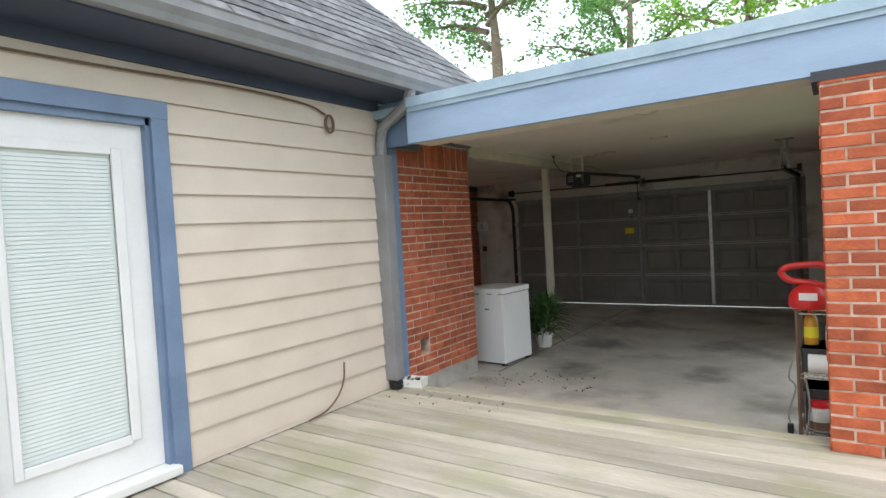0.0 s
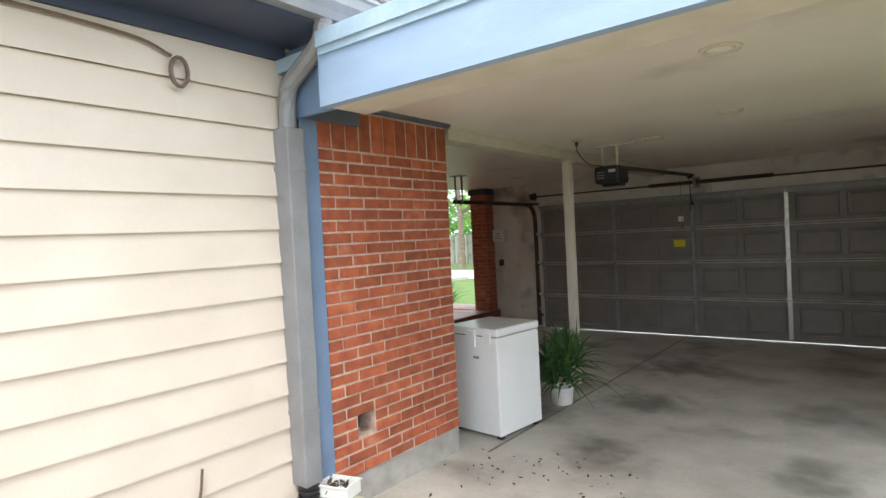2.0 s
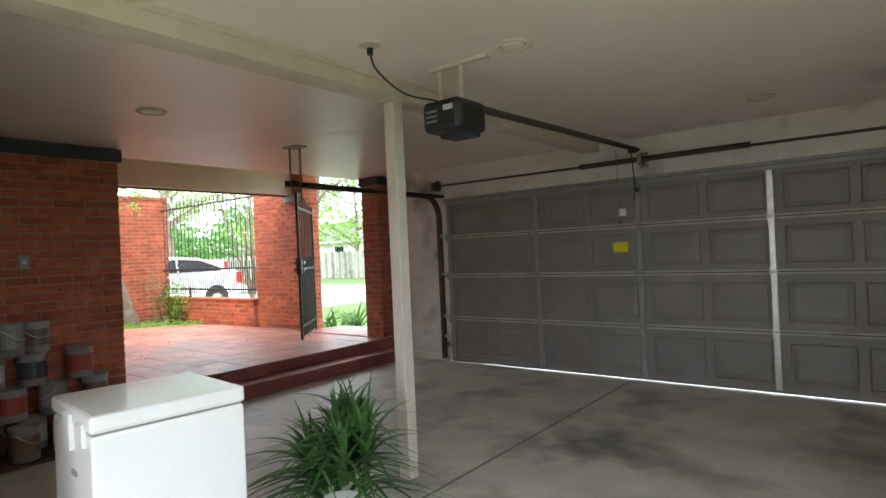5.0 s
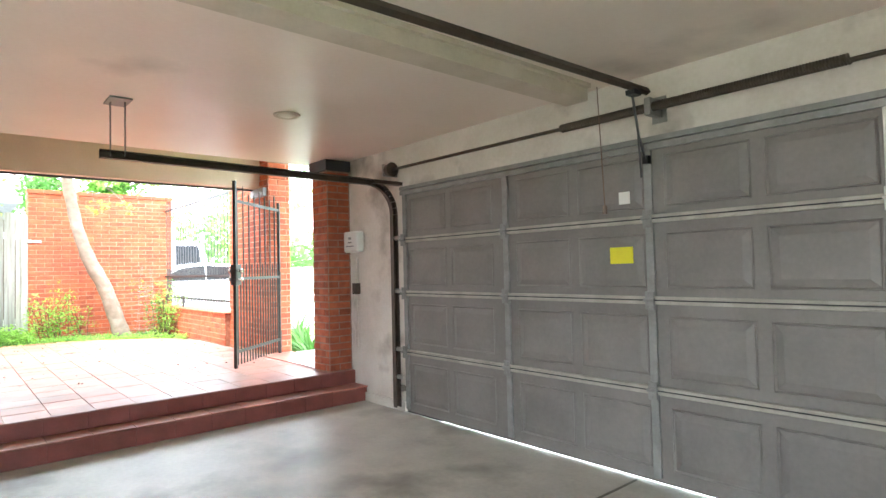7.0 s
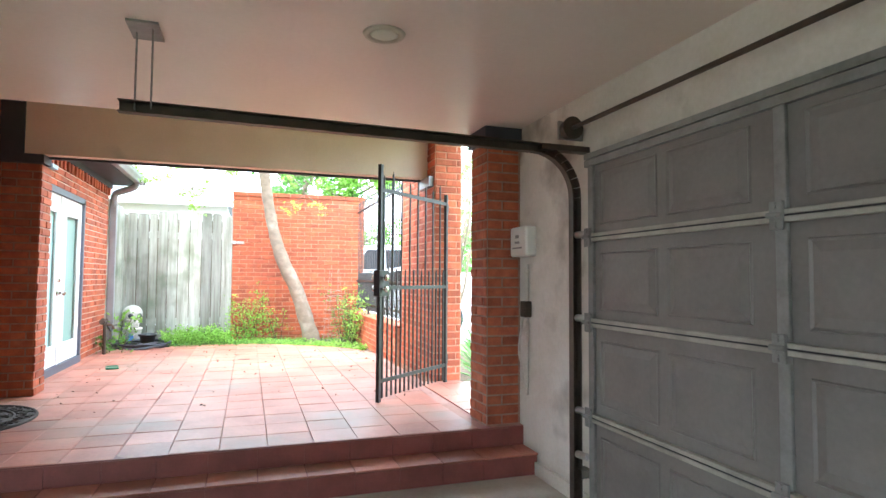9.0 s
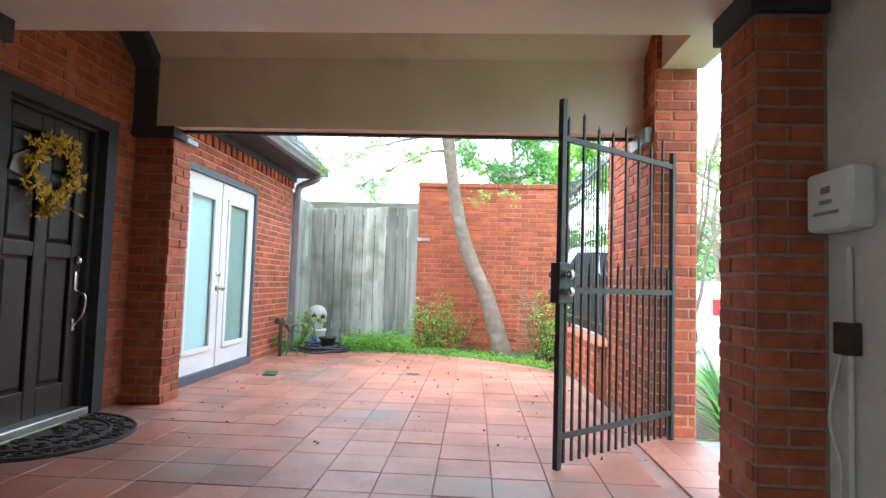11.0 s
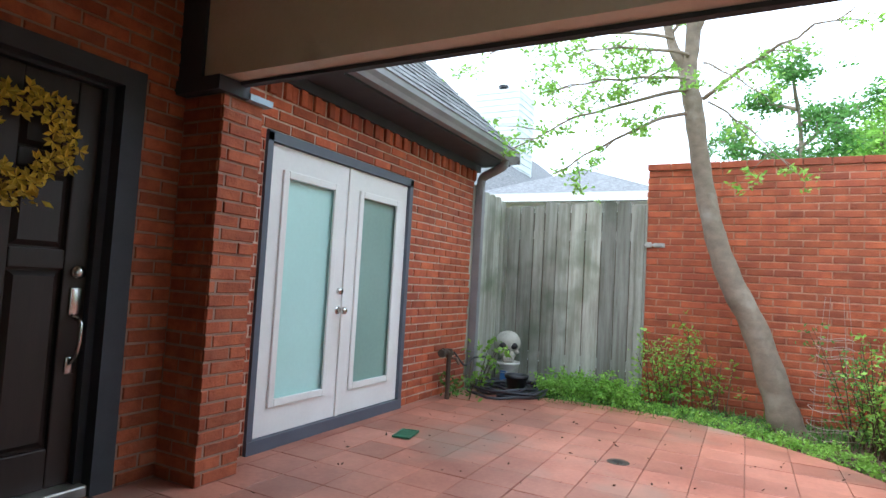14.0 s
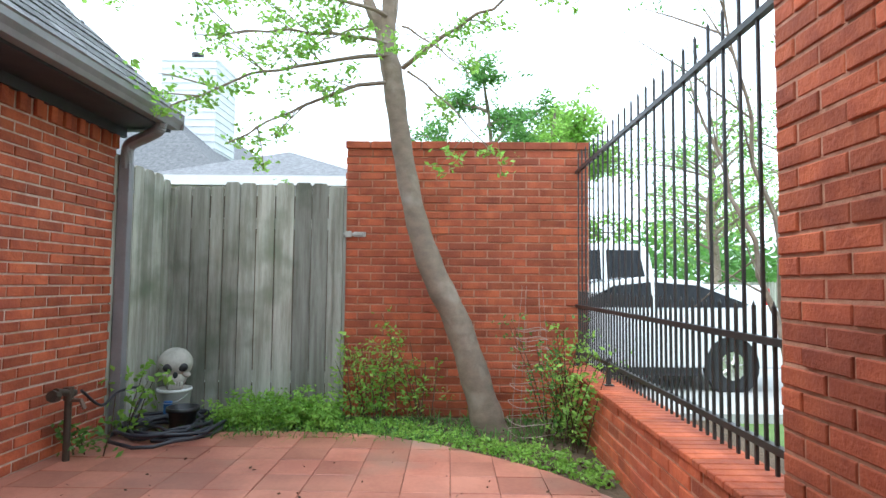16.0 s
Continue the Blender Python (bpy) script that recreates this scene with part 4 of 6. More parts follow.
for x, nm in ((-5.79, "left"), (-0.43, "right")):
    tr = thing("garage_door_track", "brown oily steel garage door track", "track", group="garage door tracks")
    bm = bmesh.new()
    pts = [(x, 10.97, 0.05), (x, 10.97, 1.95)] + [(x, 10.97 - 0.30 * (1 - math.cos(a * math.pi / 16)), 1.95 + 0.30 * math.sin(a * math.pi / 16)) for a in range(1, 9)] + [(x + (0.1 if x < -3 else -0.05), 8.40, 2.25)]
    for p, q in zip(pts, pts[1:]):
        d = (Vector(q) - Vector(p)).normalized()
        side = Vector((1, 0, 0))
        up = side.cross(d)
        for o0, o1, h0, h1 in ((-0.032, -0.027, -0.03, 0.03), (-0.032, 0.02, -0.03, -0.025), (-0.032, 0.02, 0.025, 0.03)):
            vs = [bm.verts.new(Vector(c) + side * o + up * h) for c in (p, q) for o, h in ((o0, h0), (o1, h0), (o1, h1), (o0, h1))]
            for f in ((0, 1, 2, 3), (7, 6, 5, 4), (0, 4, 5, 1), (1, 5, 6, 2), (2, 6, 7, 3), (3, 7, 4, 0)):
                bm.faces.new([vs[g] for g in f])
    part("track", bm, RUST, tr)
    ex = pts[-1][0]
    bm = bmesh.new()
    for ox, oy in ((-0.02, 8.47), (0.04, 8.55)):
        box(bm, ex + ox - 0.016, ex + ox + 0.016, oy - 0.004, oy, 2.24, CZ)
        for q in range(7):
            box(bm, ex + ox - 0.008, ex + ox + 0.008, oy - 0.006, oy + 0.002, 2.30 + q * 0.045, 2.315 + q * 0.045)
    box(bm, ex - 0.10, ex + 0.12, 8.44, 8.58, CZ - 0.012, CZ)
    part("hanger", bm, GRIB, tr, "perforated steel hanger")
    for y0, z0, z1 in ((10.99, 0.20, 0.25), (10.99, 1.15, 1.20), (10.72, 2.24, 2.275)):
        part("wall_bracket", boxes((x - 0.05, x + 0.03, y0, 11.06, z0, z1)), RUST, tr)
    for z in (0.35, 0.62, 1.19, 1.71):
        bm = bmesh.new()
        cyl(bm, (x + 0.01, 10.97, z), (x + 0.09, 10.99, z), 0.022, n=12)
        part("roller", bm, STEEL, tr)
ts = thing("torsion_spring", "black torsion spring on a rusty shaft", "spring")
bm = bmesh.new()
cyl(bm, (-5.85, 10.94, 2.39), (-0.40, 10.94, 2.37), 0.014, n=10)
part("shaft", bm, RUST, ts)
bm = bmesh.new()
n = 118
tube(bm, [(-3.70 + 1.75 * k / (n * 8), 10.94 + 0.024 * math.cos(k * math.pi / 4), 2.384 + 0.024 * math.sin(k * math.pi / 4)) for k in range(n * 8)], 0.0078, 5)
part("coil", bm, RUST, ts)
for x in (-5.80, -0.42):
    bm = bmesh.new()
    cyl(bm, (x - 0.03, 10.94, 2.39), (x + 0.03, 10.94, 2.39), 0.06, n=20)
    cyl(bm, (x + 0.03, 10.94, 2.39), (x + 0.04, 10.94, 2.39), 0.072, n=20)
    part("cable_drum", bm, RUST, ts)
part("bearing_plate", boxes((-3.03, -2.99, 10.90, 11.06, 2.33, 2.44), (-3.06, -2.96, 11.05, 11.06, 2.30, 2.47), bevel=0.003), GRIB, ts)
part("bearing_plate", boxes((-5.86, -5.84, 10.88, 11.06, 2.33, 2.45), bevel=0.004), GRIB, ts)
op = thing("garage_opener", "black garage door opener hung from the ceiling", "opener")
bm = boxes((-3.14, -2.86, 7.50, 7.80, 2.215, 2.405), bevel=0.035)
body = part("motor_housing", bm, BLACK, op)
for z in (2.27, 2.30, 2.33):
    part("vent_slot", boxes((-3.10, -3.02, 7.494, 7.502, z, z + 0.012)), CANS[0], body)
part("label", boxes((-2.97, -2.90, 7.493, 7.502, 2.33, 2.36)), CANS[1], body, "pale label")
part("light_cover", boxes((-3.10, -2.90, 7.62, 7.78, 2.195, 2.218), bevel=0.008), CANS[4], body)
for x in (-3.08, -2.92):
    part("hanger", boxes((x - 0.014, x + 0.014, 7.62, 7.624, 2.39, CZ - 0.018)), CREAM, op, "painted steel hanger")
part("mounting_plate", boxes((-3.15, -2.72, 7.60, 7.645, CZ - 0.02, CZ)), CREAM, op, "cream painted mounting angle")
bm = bmesh.new()
tube(bm, [(-2.97, 7.78, 2.40), (-3.03, 10.95, 2.49)], 0.024, 4)
part("rail", bm, RUST, op)
bm = bmesh.new()
tube(bm, [(-3.05, 10.80, 2.46), (-3.06, 10.88, 2.2), (-3.07, 10.97, 2.06)], 0.009, 4)
tube(bm, [(-3.055, 10.86, 2.26), (-3.085, 10.94, 1.95)], 0.007, 4)
box(bm, -3.07, -3.01, 10.76, 10.84, 2.44, 2.47)
box(bm, -3.09, -3.05, 10.965, 11.0, 2.04, 2.09)
part("pull_arm", bm, BLACK, op)
bm = bmesh.new()
tube(bm, [(-3.10, 10.50, 2.45), (-3.105, 10.55, 1.75)], 0.003, 5)
cyl(bm, (-3.105, 10.55, 1.70), (-3.105, 10.55, 1.75), 0.014, n=8)
part("release_cord", bm, CANS[3], op)
bm = bmesh.new()
tube(bm, smooth_path([(-3.11, 7.05, CZ - 0.02), (-3.12, 7.1, 2.52), (-3.10, 7.3, 2.42), (-3.03, 7.52, 2.40)]), 0.006, 6)
cyl(bm, (-3.11, 7.05, CZ - 0.05), (-3.11, 7.05, CZ), 0.018, n=10)
part("power_cord", bm, BLACK, op)
so = thing("ceiling_outlet", "round painted ceiling outlet box", "outlet")
bm = bmesh.new()
cyl(bm, (-3.08, 7.02, CZ - 0.015), (-3.08, 7.02, CZ), 0.06)
part("cover", bm, CREAM, so)
first = None
for x, y in ((-2.53, 7.60), (-1.64, 6.74), (-1.72, 10.1), (-5.20, 6.85), (-5.34, 9.62), (-1.3, 4.9)):
    if first is None:
        first = thing("recessed_light", "white recessed ceiling light, unlit", "light", at=(x, y, CZ), group="recessed lights")
        bm = bmesh.new()
        lathe(bm, [(0.070, -0.004), (0.078, -0.014), (0.098, -0.012), (0.105, 0.0)], n=28)
        part("trim_ring", bm, CREAM, first, smooth=True)
        bm = bmesh.new()
        lathe(bm, [(0.02, -0.016), (0.055, -0.012), (0.070, -0.004)], n=24)
        part("lens", bm, LENS, first, "frosted lens", smooth=True)
    else:
        copy_thing(first, pose(x, y, CZ))

# ---- carport things ----
post = thing("wooden_post", "cream painted square wooden post", "post")
part("shaft", boxes((-3.56, -3.47, 7.61, 7.70, 0.0, 2.52), bevel=0.006), CREAM, post)
part("shim", boxes((-3.58, -3.45, 7.58, 7.73, 2.505, 2.522)), CREAM, post)
fz = thing("chest_freezer", "small white chest freezer on the concrete slab", "freezer", at=(-3.51, 5.98, 0))
fz.rotation_euler, fz.scale = (0, 0, radians(-6)), (1, 1, 1.03)
part("body", boxes((-0.285, 0.285, -0.30, 0.30, 0.03, 0.84), bevel=0.012), WHITE, fz)
part("lid", boxes((-0.292, 0.292, -0.305, 0.305, 0.848, 0.915), bevel=0.016), WHITE, fz)
part("gasket", boxes((-0.275, 0.275, -0.29, 0.29, 0.835, 0.85)), CANS[0], fz)
part("hinge", boxes((-0.05, 0.05, -0.318, -0.297, 0.75, 0.89), bevel=0.004), WHITE, fz)
part("hinge", boxes((0.14, 0.22, -0.315, -0.297, 0.79, 0.88), bevel=0.004), WHITE, fz)
part("badge", boxes((0.02, 0.08, -0.307, -0.299, 0.655, 0.675)), CANS[0], fz, "small grey badge")
for x in (-0.24, 0.24):
    for y in (-0.25, 0.25):
        part("foot", boxes((x - 0.025, x + 0.025, y - 0.025, y + 0.025, 0.0, 0.03)), BLACK, fz)
pt = thing("potted_plant", "bushy strap-leaved plant in a white pot", "plant", at=(-3.31, 6.88, 0))
bm = bmesh.new()
lathe(bm, [(0.09, 0.0), (0.10, 0.01), (0.115, 0.15), (0.125, 0.16), (0.125, 0.18), (0.112, 0.18), (0.105, 0.15)])
part("pot", bm, PAPER, pt, smooth=True)
rnd = random.Random(8)
bm = bmesh.new()
heads = [(0.16 * math.cos(k * 2.4) * (k / 8) ** 0.5, 0.16 * math.sin(k * 2.4) * (k / 8) ** 0.5, 0.26 + 0.16 * rnd.random()) for k in range(9)]
for cx, cy, cz in heads:
    for k in range(24):
        a = k * 2.4 + rnd.uniform(-0.3, 0.3)
        strap(bm, (cx, cy, cz + 0.004 * k), a, rnd.uniform(0.30, 0.50), rnd.uniform(0.25, 1.45) * (1.15 - 0.03 * k), rnd.uniform(0.016, 0.027), rnd, 6)
for k in range(60):
    a = rnd.uniform(0, 6.28)
    strap(bm, (0.12 * math.cos(a), 0.12 * math.sin(a), rnd.uniform(0.16, 0.34)), a + rnd.gauss(0, 0.6), rnd.uniform(0.2, 0.36), rnd.uniform(1.2, 2.0), rnd.uniform(0.014, 0.022), rnd, 6)
part("foliage", bm, LEAFD, pt)
cans = random.Random(4)
spots = [(-5.62, 5.60, 0), (-5.60, 5.82, 0), (-5.61, 6.06, 0), (-5.6, 6.30, 0), (-5.62, 6.52, 0), (-5.40, 5.70, 0), (-5.38, 5.95, 0), (-5.41, 6.2, 0), (-5.61, 5.70, 1), (-5.60, 5.95, 1), (-5.62, 6.19, 1), (-5.61, 6.45, 1), (-5.62, 5.84, 2), (-5.6, 6.07, 2), (-5.62, 6.36, 2), (-5.6, 5.95, 3), (-5.62, 6.10, 3)]
for i, (x, y, lv) in enumerate(spots):
    c = CANS[i * 3 % 5]
    h = 0.20
    can = thing("paint_can", "used " + c.name.replace("paint can ", "") + " paint can stacked by the brick wall", "paint can", at=(x * 1.25 + 0.42, 6.42 + (y - 6.06) * 1.25, 0.02 + lv * 0.263), group="stacked paint cans")
    can.scale = (1.22, 1.22, 1.25)
    can.rotation_euler = (0, 0, cans.uniform(0, 6))
    bm = bmesh.new()
    lathe(bm, [(0.078, 0), (0.084, 0.004), (0.084, 0.19), (0.087, 0.20), (0.087, 0.21), (0.080, 0.21), (0.076, 0.20)], n=20)
    part("tin", bm, CANS[0], can, smooth=True)
    bm = bmesh.new()
    lathe(bm, [(0.0846, 0.05), (0.0846, 0.16)], n=20)
    part("label", bm, c, can, "paper label band")
    bm = bmesh.new()
    tube(bm, [(0.087 * math.cos(a * math.pi / 8), 0.087 * math.sin(a * math.pi / 8), 0.17 - 0.07 * math.sin(a * math.pi / 8)) for a in range(9)], 0.003, 5)
    part("bail", bm, STEEL, can)
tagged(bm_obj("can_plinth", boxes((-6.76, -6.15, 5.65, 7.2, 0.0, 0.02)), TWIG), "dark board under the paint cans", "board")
sw = thing("wall_switch", "small switch plate on the dark brick", "switch")
part("plate", boxes((-6.785, -6.765, 6.42, 6.50, 1.51, 1.63), bevel=0.004), CANS[0], sw)
part("toggle", boxes((-6.767, -6.755, 6.445, 6.475, 1.55, 1.59)), CANS[1], sw)
pb = thing("meter_box", "dirty white utility box on the plaster wall", "utility box")
part("cover", boxes((-6.74, -6.47, 10.96, 11.06, 1.60, 1.83), bevel=0.02), PAPER, pb)
part("marking", boxes((-6.68, -6.53, 10.954, 10.961, 1.66, 1.672), (-6.64, -6.57, 10.954, 10.961, 1.70, 1.715), (-6.63, -6.58, 10.954, 10.961, 1.74, 1.765)), CANS[0], pb)
bm = bmesh.new()
tube(bm, [(-6.60, 11.04, 1.54), (-6.60, 11.04, 0.55)], 0.012, 8)
tube(bm, smooth_path([(-6.62, 11.03, 1.2), (-6.66, 11.0, 0.9), (-6.60, 11.0, 0.75), (-6.63, 11.02, 0.6)]), 0.007, 6)
part("conduit", bm, PLASTER, pb)
part("junction", boxes((-6.64, -6.56, 11.0, 11.06, 1.14, 1.26), bevel=0.006), RUST, pb, "rusty junction box")
jt = tagged(bm_obj("floor_joint", boxes((-3.235, -3.215, 5.4, 11.0, -0.004, 0.0015)), OIL), "dark expansion joint in the slab", "joint", kind="structure")
# rack by the column
rk = thing("wire_rack", "narrow chrome wire shelf rack with clutter", "rack", at=(-0.16, 4.36, 0))
bm = bmesh.new()
for x in (-0.02, 0.24):
    for y in (0.0, 0.42):
        cyl(bm, (x, y, 0), (x, y, 1.02), 0.013, n=10)
part("upright", bm, CANS[3], rk)
for z in (0.12, 0.52, 0.98):
    bm = bmesh.new()
    for k in range(12):
        cyl(bm, (-0.02 + k * 0.0236, 0, z), (-0.02 + k * 0.0236, 0.42, z), 0.003, n=5)
    for y in (0.0, 0.42):
        cyl(bm, (-0.03, y, z), (0.25, y, z), 0.005, n=6)
        cyl(bm, (-0.03, y, z - 0.03), (0.25, y, z - 0.03), 0.005, n=6)
        tube(bm, [(-0.03 + 0.28 * k / 10, y, z - (0.03 if k % 2 else 0.0)) for k in range(11)], 0.003, 4)
    part("shelf", bm, CHROME, rk)
lb = thing("leaf_blower", "red handheld electric leaf blower on the rack", "leaf blower", at=(-0.10, 4.42, 0.985))
bm = bmesh.new()
lathe(bm, [(0.12, 0.0), (0.135, 0.02), (0.13, 0.09), (0.10, 0.14), (0.05, 0.17)], n=24)
box(bm, -0.02, 0.2, -0.06, 0.06, 0.04, 0.16, bevel=0.03)
part("housing", bm, REDP, lb, smooth=True)
bm = bmesh.new()
tube(bm, smooth_path([(0.14, 0, 0.12), (0.05, 0, 0.17), (-0.12, 0, 0.20), (-0.17, 0, 0.26), (-0.10, 0, 0.30), (0.06, 0, 0.31), (0.16, 0, 0.27)]), 0.024, 10)
part("handle", bm, REDP, lb, smooth=True)
part("decal", boxes((-0.06, 0.05, -0.132, -0.124, 0.07, 0.12)), PAPER, lb, "white decal")


def bottle(name, label, at, r, h, m, cap):
    b = thing(name, label, "bottle", at=at)
    bm = bmesh.new()
    lathe(bm, [(r * 0.95, 0), (r, 0.01), (r, h * 0.65), (r * 0.7, h * 0.78), (r * 0.3, h * 0.86), (r * 0.3, h * 0.9)], n=18)
    part("body", bm, m, b, smooth=True)
    bm = bmesh.new()
    lathe(bm, [(r * 0.4, h * 0.88), (r * 0.4, h)], n=14)
    part("cap", bm, cap, b)
    bm = bmesh.new()
    lathe(bm, [(r * 1.01, h * 0.2), (r * 1.01, h * 0.5)], n=18)
    part("label", bm, YELLOW if m is ORANGE else PAPER, b)
    return b


bottle("spray_bottle", "amber bottle with yellow label and red cap", (-0.10, 4.45, 0.72), 0.045, 0.26, ORANGE, REDP)
bottle("cleaner_bottle", "white cleaner bottle with blue label", (0.03, 4.43, 0.70), 0.045, 0.24, BLUEB, PAPER)
bx = thing("storage_box", "small box on the rack carrying bottles", "box")
part("body", boxes((-0.16, 0.07, 4.38, 4.72, 0.525, 0.70), bevel=0.008), CANS[4], bx)
part("lid", boxes((-0.165, 0.075, 4.375, 4.725, 0.69, 0.70)), CANS[4], bx)
pr = thing("paper_roll", "white paper towel roll lying on the rack", "paper roll")
bm = bmesh.new()
cyl(bm, (-0.12, 4.36, 0.60), (0.10, 4.36, 0.60), 0.065, n=24)
part("roll", bm, PAPER, pr)
bm = bmesh.new()
cyl(bm, (-0.123, 4.36, 0.60), (-0.118, 4.36, 0.60), 0.018, n=14)
part("core", bm, CANS[3], pr)
cb = thing("plastic_crate", "dark plastic crate on the lower shelf", "crate")
part("shell", boxes((-0.15, 0.07, 4.42, 4.74, 0.125, 0.40), bevel=0.01), CANS[4], cb)
part("rim", boxes((-0.16, 0.08, 4.41, 4.75, 0.38, 0.40)), CANS[4], cb)
jar = thing("jar", "brown and white jar with red lid on the rack", "jar", at=(-0.06, 4.385, 0.125))
bm = bmesh.new()
lathe(bm, [(0.065, 0), (0.07, 0.01), (0.07, 0.15), (0.06, 0.17)], n=20)
part("body", bm, CANS[1], jar)
bm = bmesh.new()
lathe(bm, [(0.0706, 0.01), (0.0706, 0.07)], n=20)
part("label", bm, CANS[3], jar)
bm = bmesh.new()
lathe(bm, [(0.07, 0.17), (0.07, 0.20), (0.06, 0.205)], n=20)
part("lid", bm, REDP, jar)
jug = thing("jug", "white plastic jug under the rack", "jug")
part("body", boxes((-0.15, 0.08, 4.36, 4.5, 0.0, 0.10), bevel=0.03), PAPER, jug)
bm = bmesh.new()
cyl(bm, (-0.03, 4.43, 0.08), (-0.03, 4.43, 0.112), 0.02)
part("cap", bm, PAPER, jug)
cd = thing("extension_cord", "dark cord hanging from the wire rack", "cord")
bm = bmesh.new()
tube(bm, smooth_path([(-0.20, 4.36, 0.66), (-0.24, 4.33, 0.5), (-0.20, 4.34, 0.42), (-0.25, 4.34, 0.2), (-0.16, 4.33, 0.05), (-0.12, 4.33, 0.30), (-0.14, 4.34, 0.50)]), 0.007, 6)
part("cable", bm, CANS[0], cd)
part("plug", boxes((-0.26, -0.22, 4.32, 4.36, 0.08, 0.16), bevel=0.008), BLACK, cd)

# deck corner clutter
bs = thing("plastic_basket", "small white plastic basket on the deck", "basket", at=(-3.31, 4.04, DZ))
bs.rotation_euler = (0, 0, radians(15))
bs.location.y = 3.92
part("base", boxes((-0.10, 0.10, -0.07, 0.07, 0, 0.008)), PAPER, bs)
for row in ((-0.10, 0.10, -0.075, -0.067, 0.008, 0.07), (-0.10, 0.10, 0.067, 0.075, 0.008, 0.07), (-0.108, -0.10, -0.075, 0.075, 0.0, 0.08), (0.10, 0.108, -0.075, 0.075, 0.0, 0.08)):
    part("side", boxes(row), PAPER, bs)
for row in ((-0.118, 0.118, -0.085, -0.075, 0.07, 0.08), (-0.118, 0.118, 0.075, 0.085, 0.07, 0.08)):
    part("rim", boxes(row, bevel=0.003), PAPER, bs)
bm = bmesh.new()
leaves(bm, (0, 0, 0.05), 0.03, 40, 0.05, random.Random(2))
tagged(part("debris", bm, TWIG, bs), kind="stuff")
wi = thing("wire_coil", "loose brown cable with a coil on the siding", "cable")
bm = bmesh.new()
tube(bm, smooth_path([(-3.475, -1.0, 2.74), (-3.475, 1.2, 2.77), (-3.475, 2.2, 2.80), (-3.475, 2.9, 2.78), (-3.47, 3.12, 2.72)]), 0.009, 6)
for q in range(3):
    tube(bm, [(-3.46 + q * 0.006, 3.15 + 0.045 * math.cos(a * 0.45), 2.64 + 0.075 * math.sin(a * 0.45)) for a in range(15)], 0.009, 6)
part("cable", bm, CANS[3], wi)
bm = bmesh.new()
tube(bm, smooth_path([(-3.46, 3.15, 0.60), (-3.45, 3.12, 0.45), (-3.46, 3.05, 0.33), (-3.45, 2.9, 0.25), (-3.44, 2.7, 0.23)]), 0.008, 6)
part("tail", bm, CANS[3], wi)
dbr = random.Random(21)
bm = bmesh.new()
for _ in range(60):
    x, y = dbr.uniform(-3.4, -2.2), dbr.gauss(3.7, 0.15)
    if y < 3.9:
        leaves(bm, (x, y, DZ + 0.006), 0.004, 1, 0.026, dbr, 0.2)
for _ in range(60):
    leaves(bm, (dbr.uniform(-3.4, -2.0), dbr.gauss(5.2, 0.25), 0.006), 0.004, 1, 0.03, dbr, 0.2)
tagged(bm_obj("leaf_litter", bm, TWIG), "scattered dry leaf litter", "leaf litter", kind="stuff")


# ---- patio side: fence, garden, iron work ----
fe = thing("wooden_fence", "weathered grey plank fence with dog-eared tops", "fence", kind="structure")
rnd = random.Random(17)


def plank(parent, p, q, z0, z1, thick=0.018):
    """One upright plank between two plan points, with clipped top corners."""
    p, q = Vector((*p, 0)), Vector((*q, 0))
    d = (q - p)
    w = d.length
    d.normalize()
    nrm = Vector((-d.y, d.x, 0))
    bm = bmesh.new()
    prof = [(0.005, z0), (w - 0.005, z0), (w - 0.005, z1 - 0.03), (w - 0.027, z1), (0.027, z1), (0.005, z1 - 0.03)]
    f = [bm.verts.new(p + d * a + nrm * thick + Vector((0, 0, z))) for a, z in prof]
    b = [bm.verts.new(p + d * a + Vector((0, 0, z))) for a, z in prof]
    fs = [bm.faces.new(f), bm.faces.new(b[::-1])]
    for k in range(len(prof)):
        j = (k + 1) % len(prof)
        fs.append(bm.faces.new((f[k], b[k], b[j], f[j])))
    bmesh.ops.recalc_face_normals(bm, faces=fs)
    return bm_obj("plank", bm, FENCE, parent)


y = 7.02
while y < 8.70:
    w = min(rnd.uniform(0.135, 0.195), 8.745 - y)
    plank(fe, (-13.66 + rnd.uniform(-0.012, 0.016), y), (-13.66 + rnd.uniform(-0.012, 0.016), y + w), 0.22, 2.53 + rnd.uniform(-0.03, 0.03))
    y += w
x = -13.60
while x < -12.92:
    w = rnd.uniform(0.12, 0.145)
    plank(fe, (x + w, 7.0 - 0.08 * (x + w + 13.6) / 0.7 + rnd.uniform(-0.01, 0.01)), (x, 7.0 - 0.08 * (x + 13.6) / 0.7), 0.22, 2.56 + 0.12 * (x + 13.6) + rnd.uniform(-0.03, 0.03))
    x += w
part("rail", boxes((-13.71, -13.67, 7.0, 8.7, 0.6, 0.69), (-13.71, -13.67, 7.0, 8.7, 2.1, 2.19)), FENCE, fe)
part("post", boxes((-13.70, -13.62, 8.62, 8.70, 0.2, 2.50)), FENCE, fe)
part("post", boxes((-13.74, -13.60, 6.88, 7.04, 0.2, 2.48)), FENCE, fe)
# added dark boards: stand in for the shade seen in the plank gaps
part("backing_board", boxes((-13.705, -13.672, 7.04, 8.62, 0.25, 0.58), (-13.705, -13.672, 7.04, 8.62, 0.70, 2.09), (-13.705, -13.672, 7.04, 8.62, 2.20, 2.42)), TWIG, fe, "added dark boards that shade the gaps between planks")
la = thing("gate_latch", "grey steel latch on the brick wall", "latch")
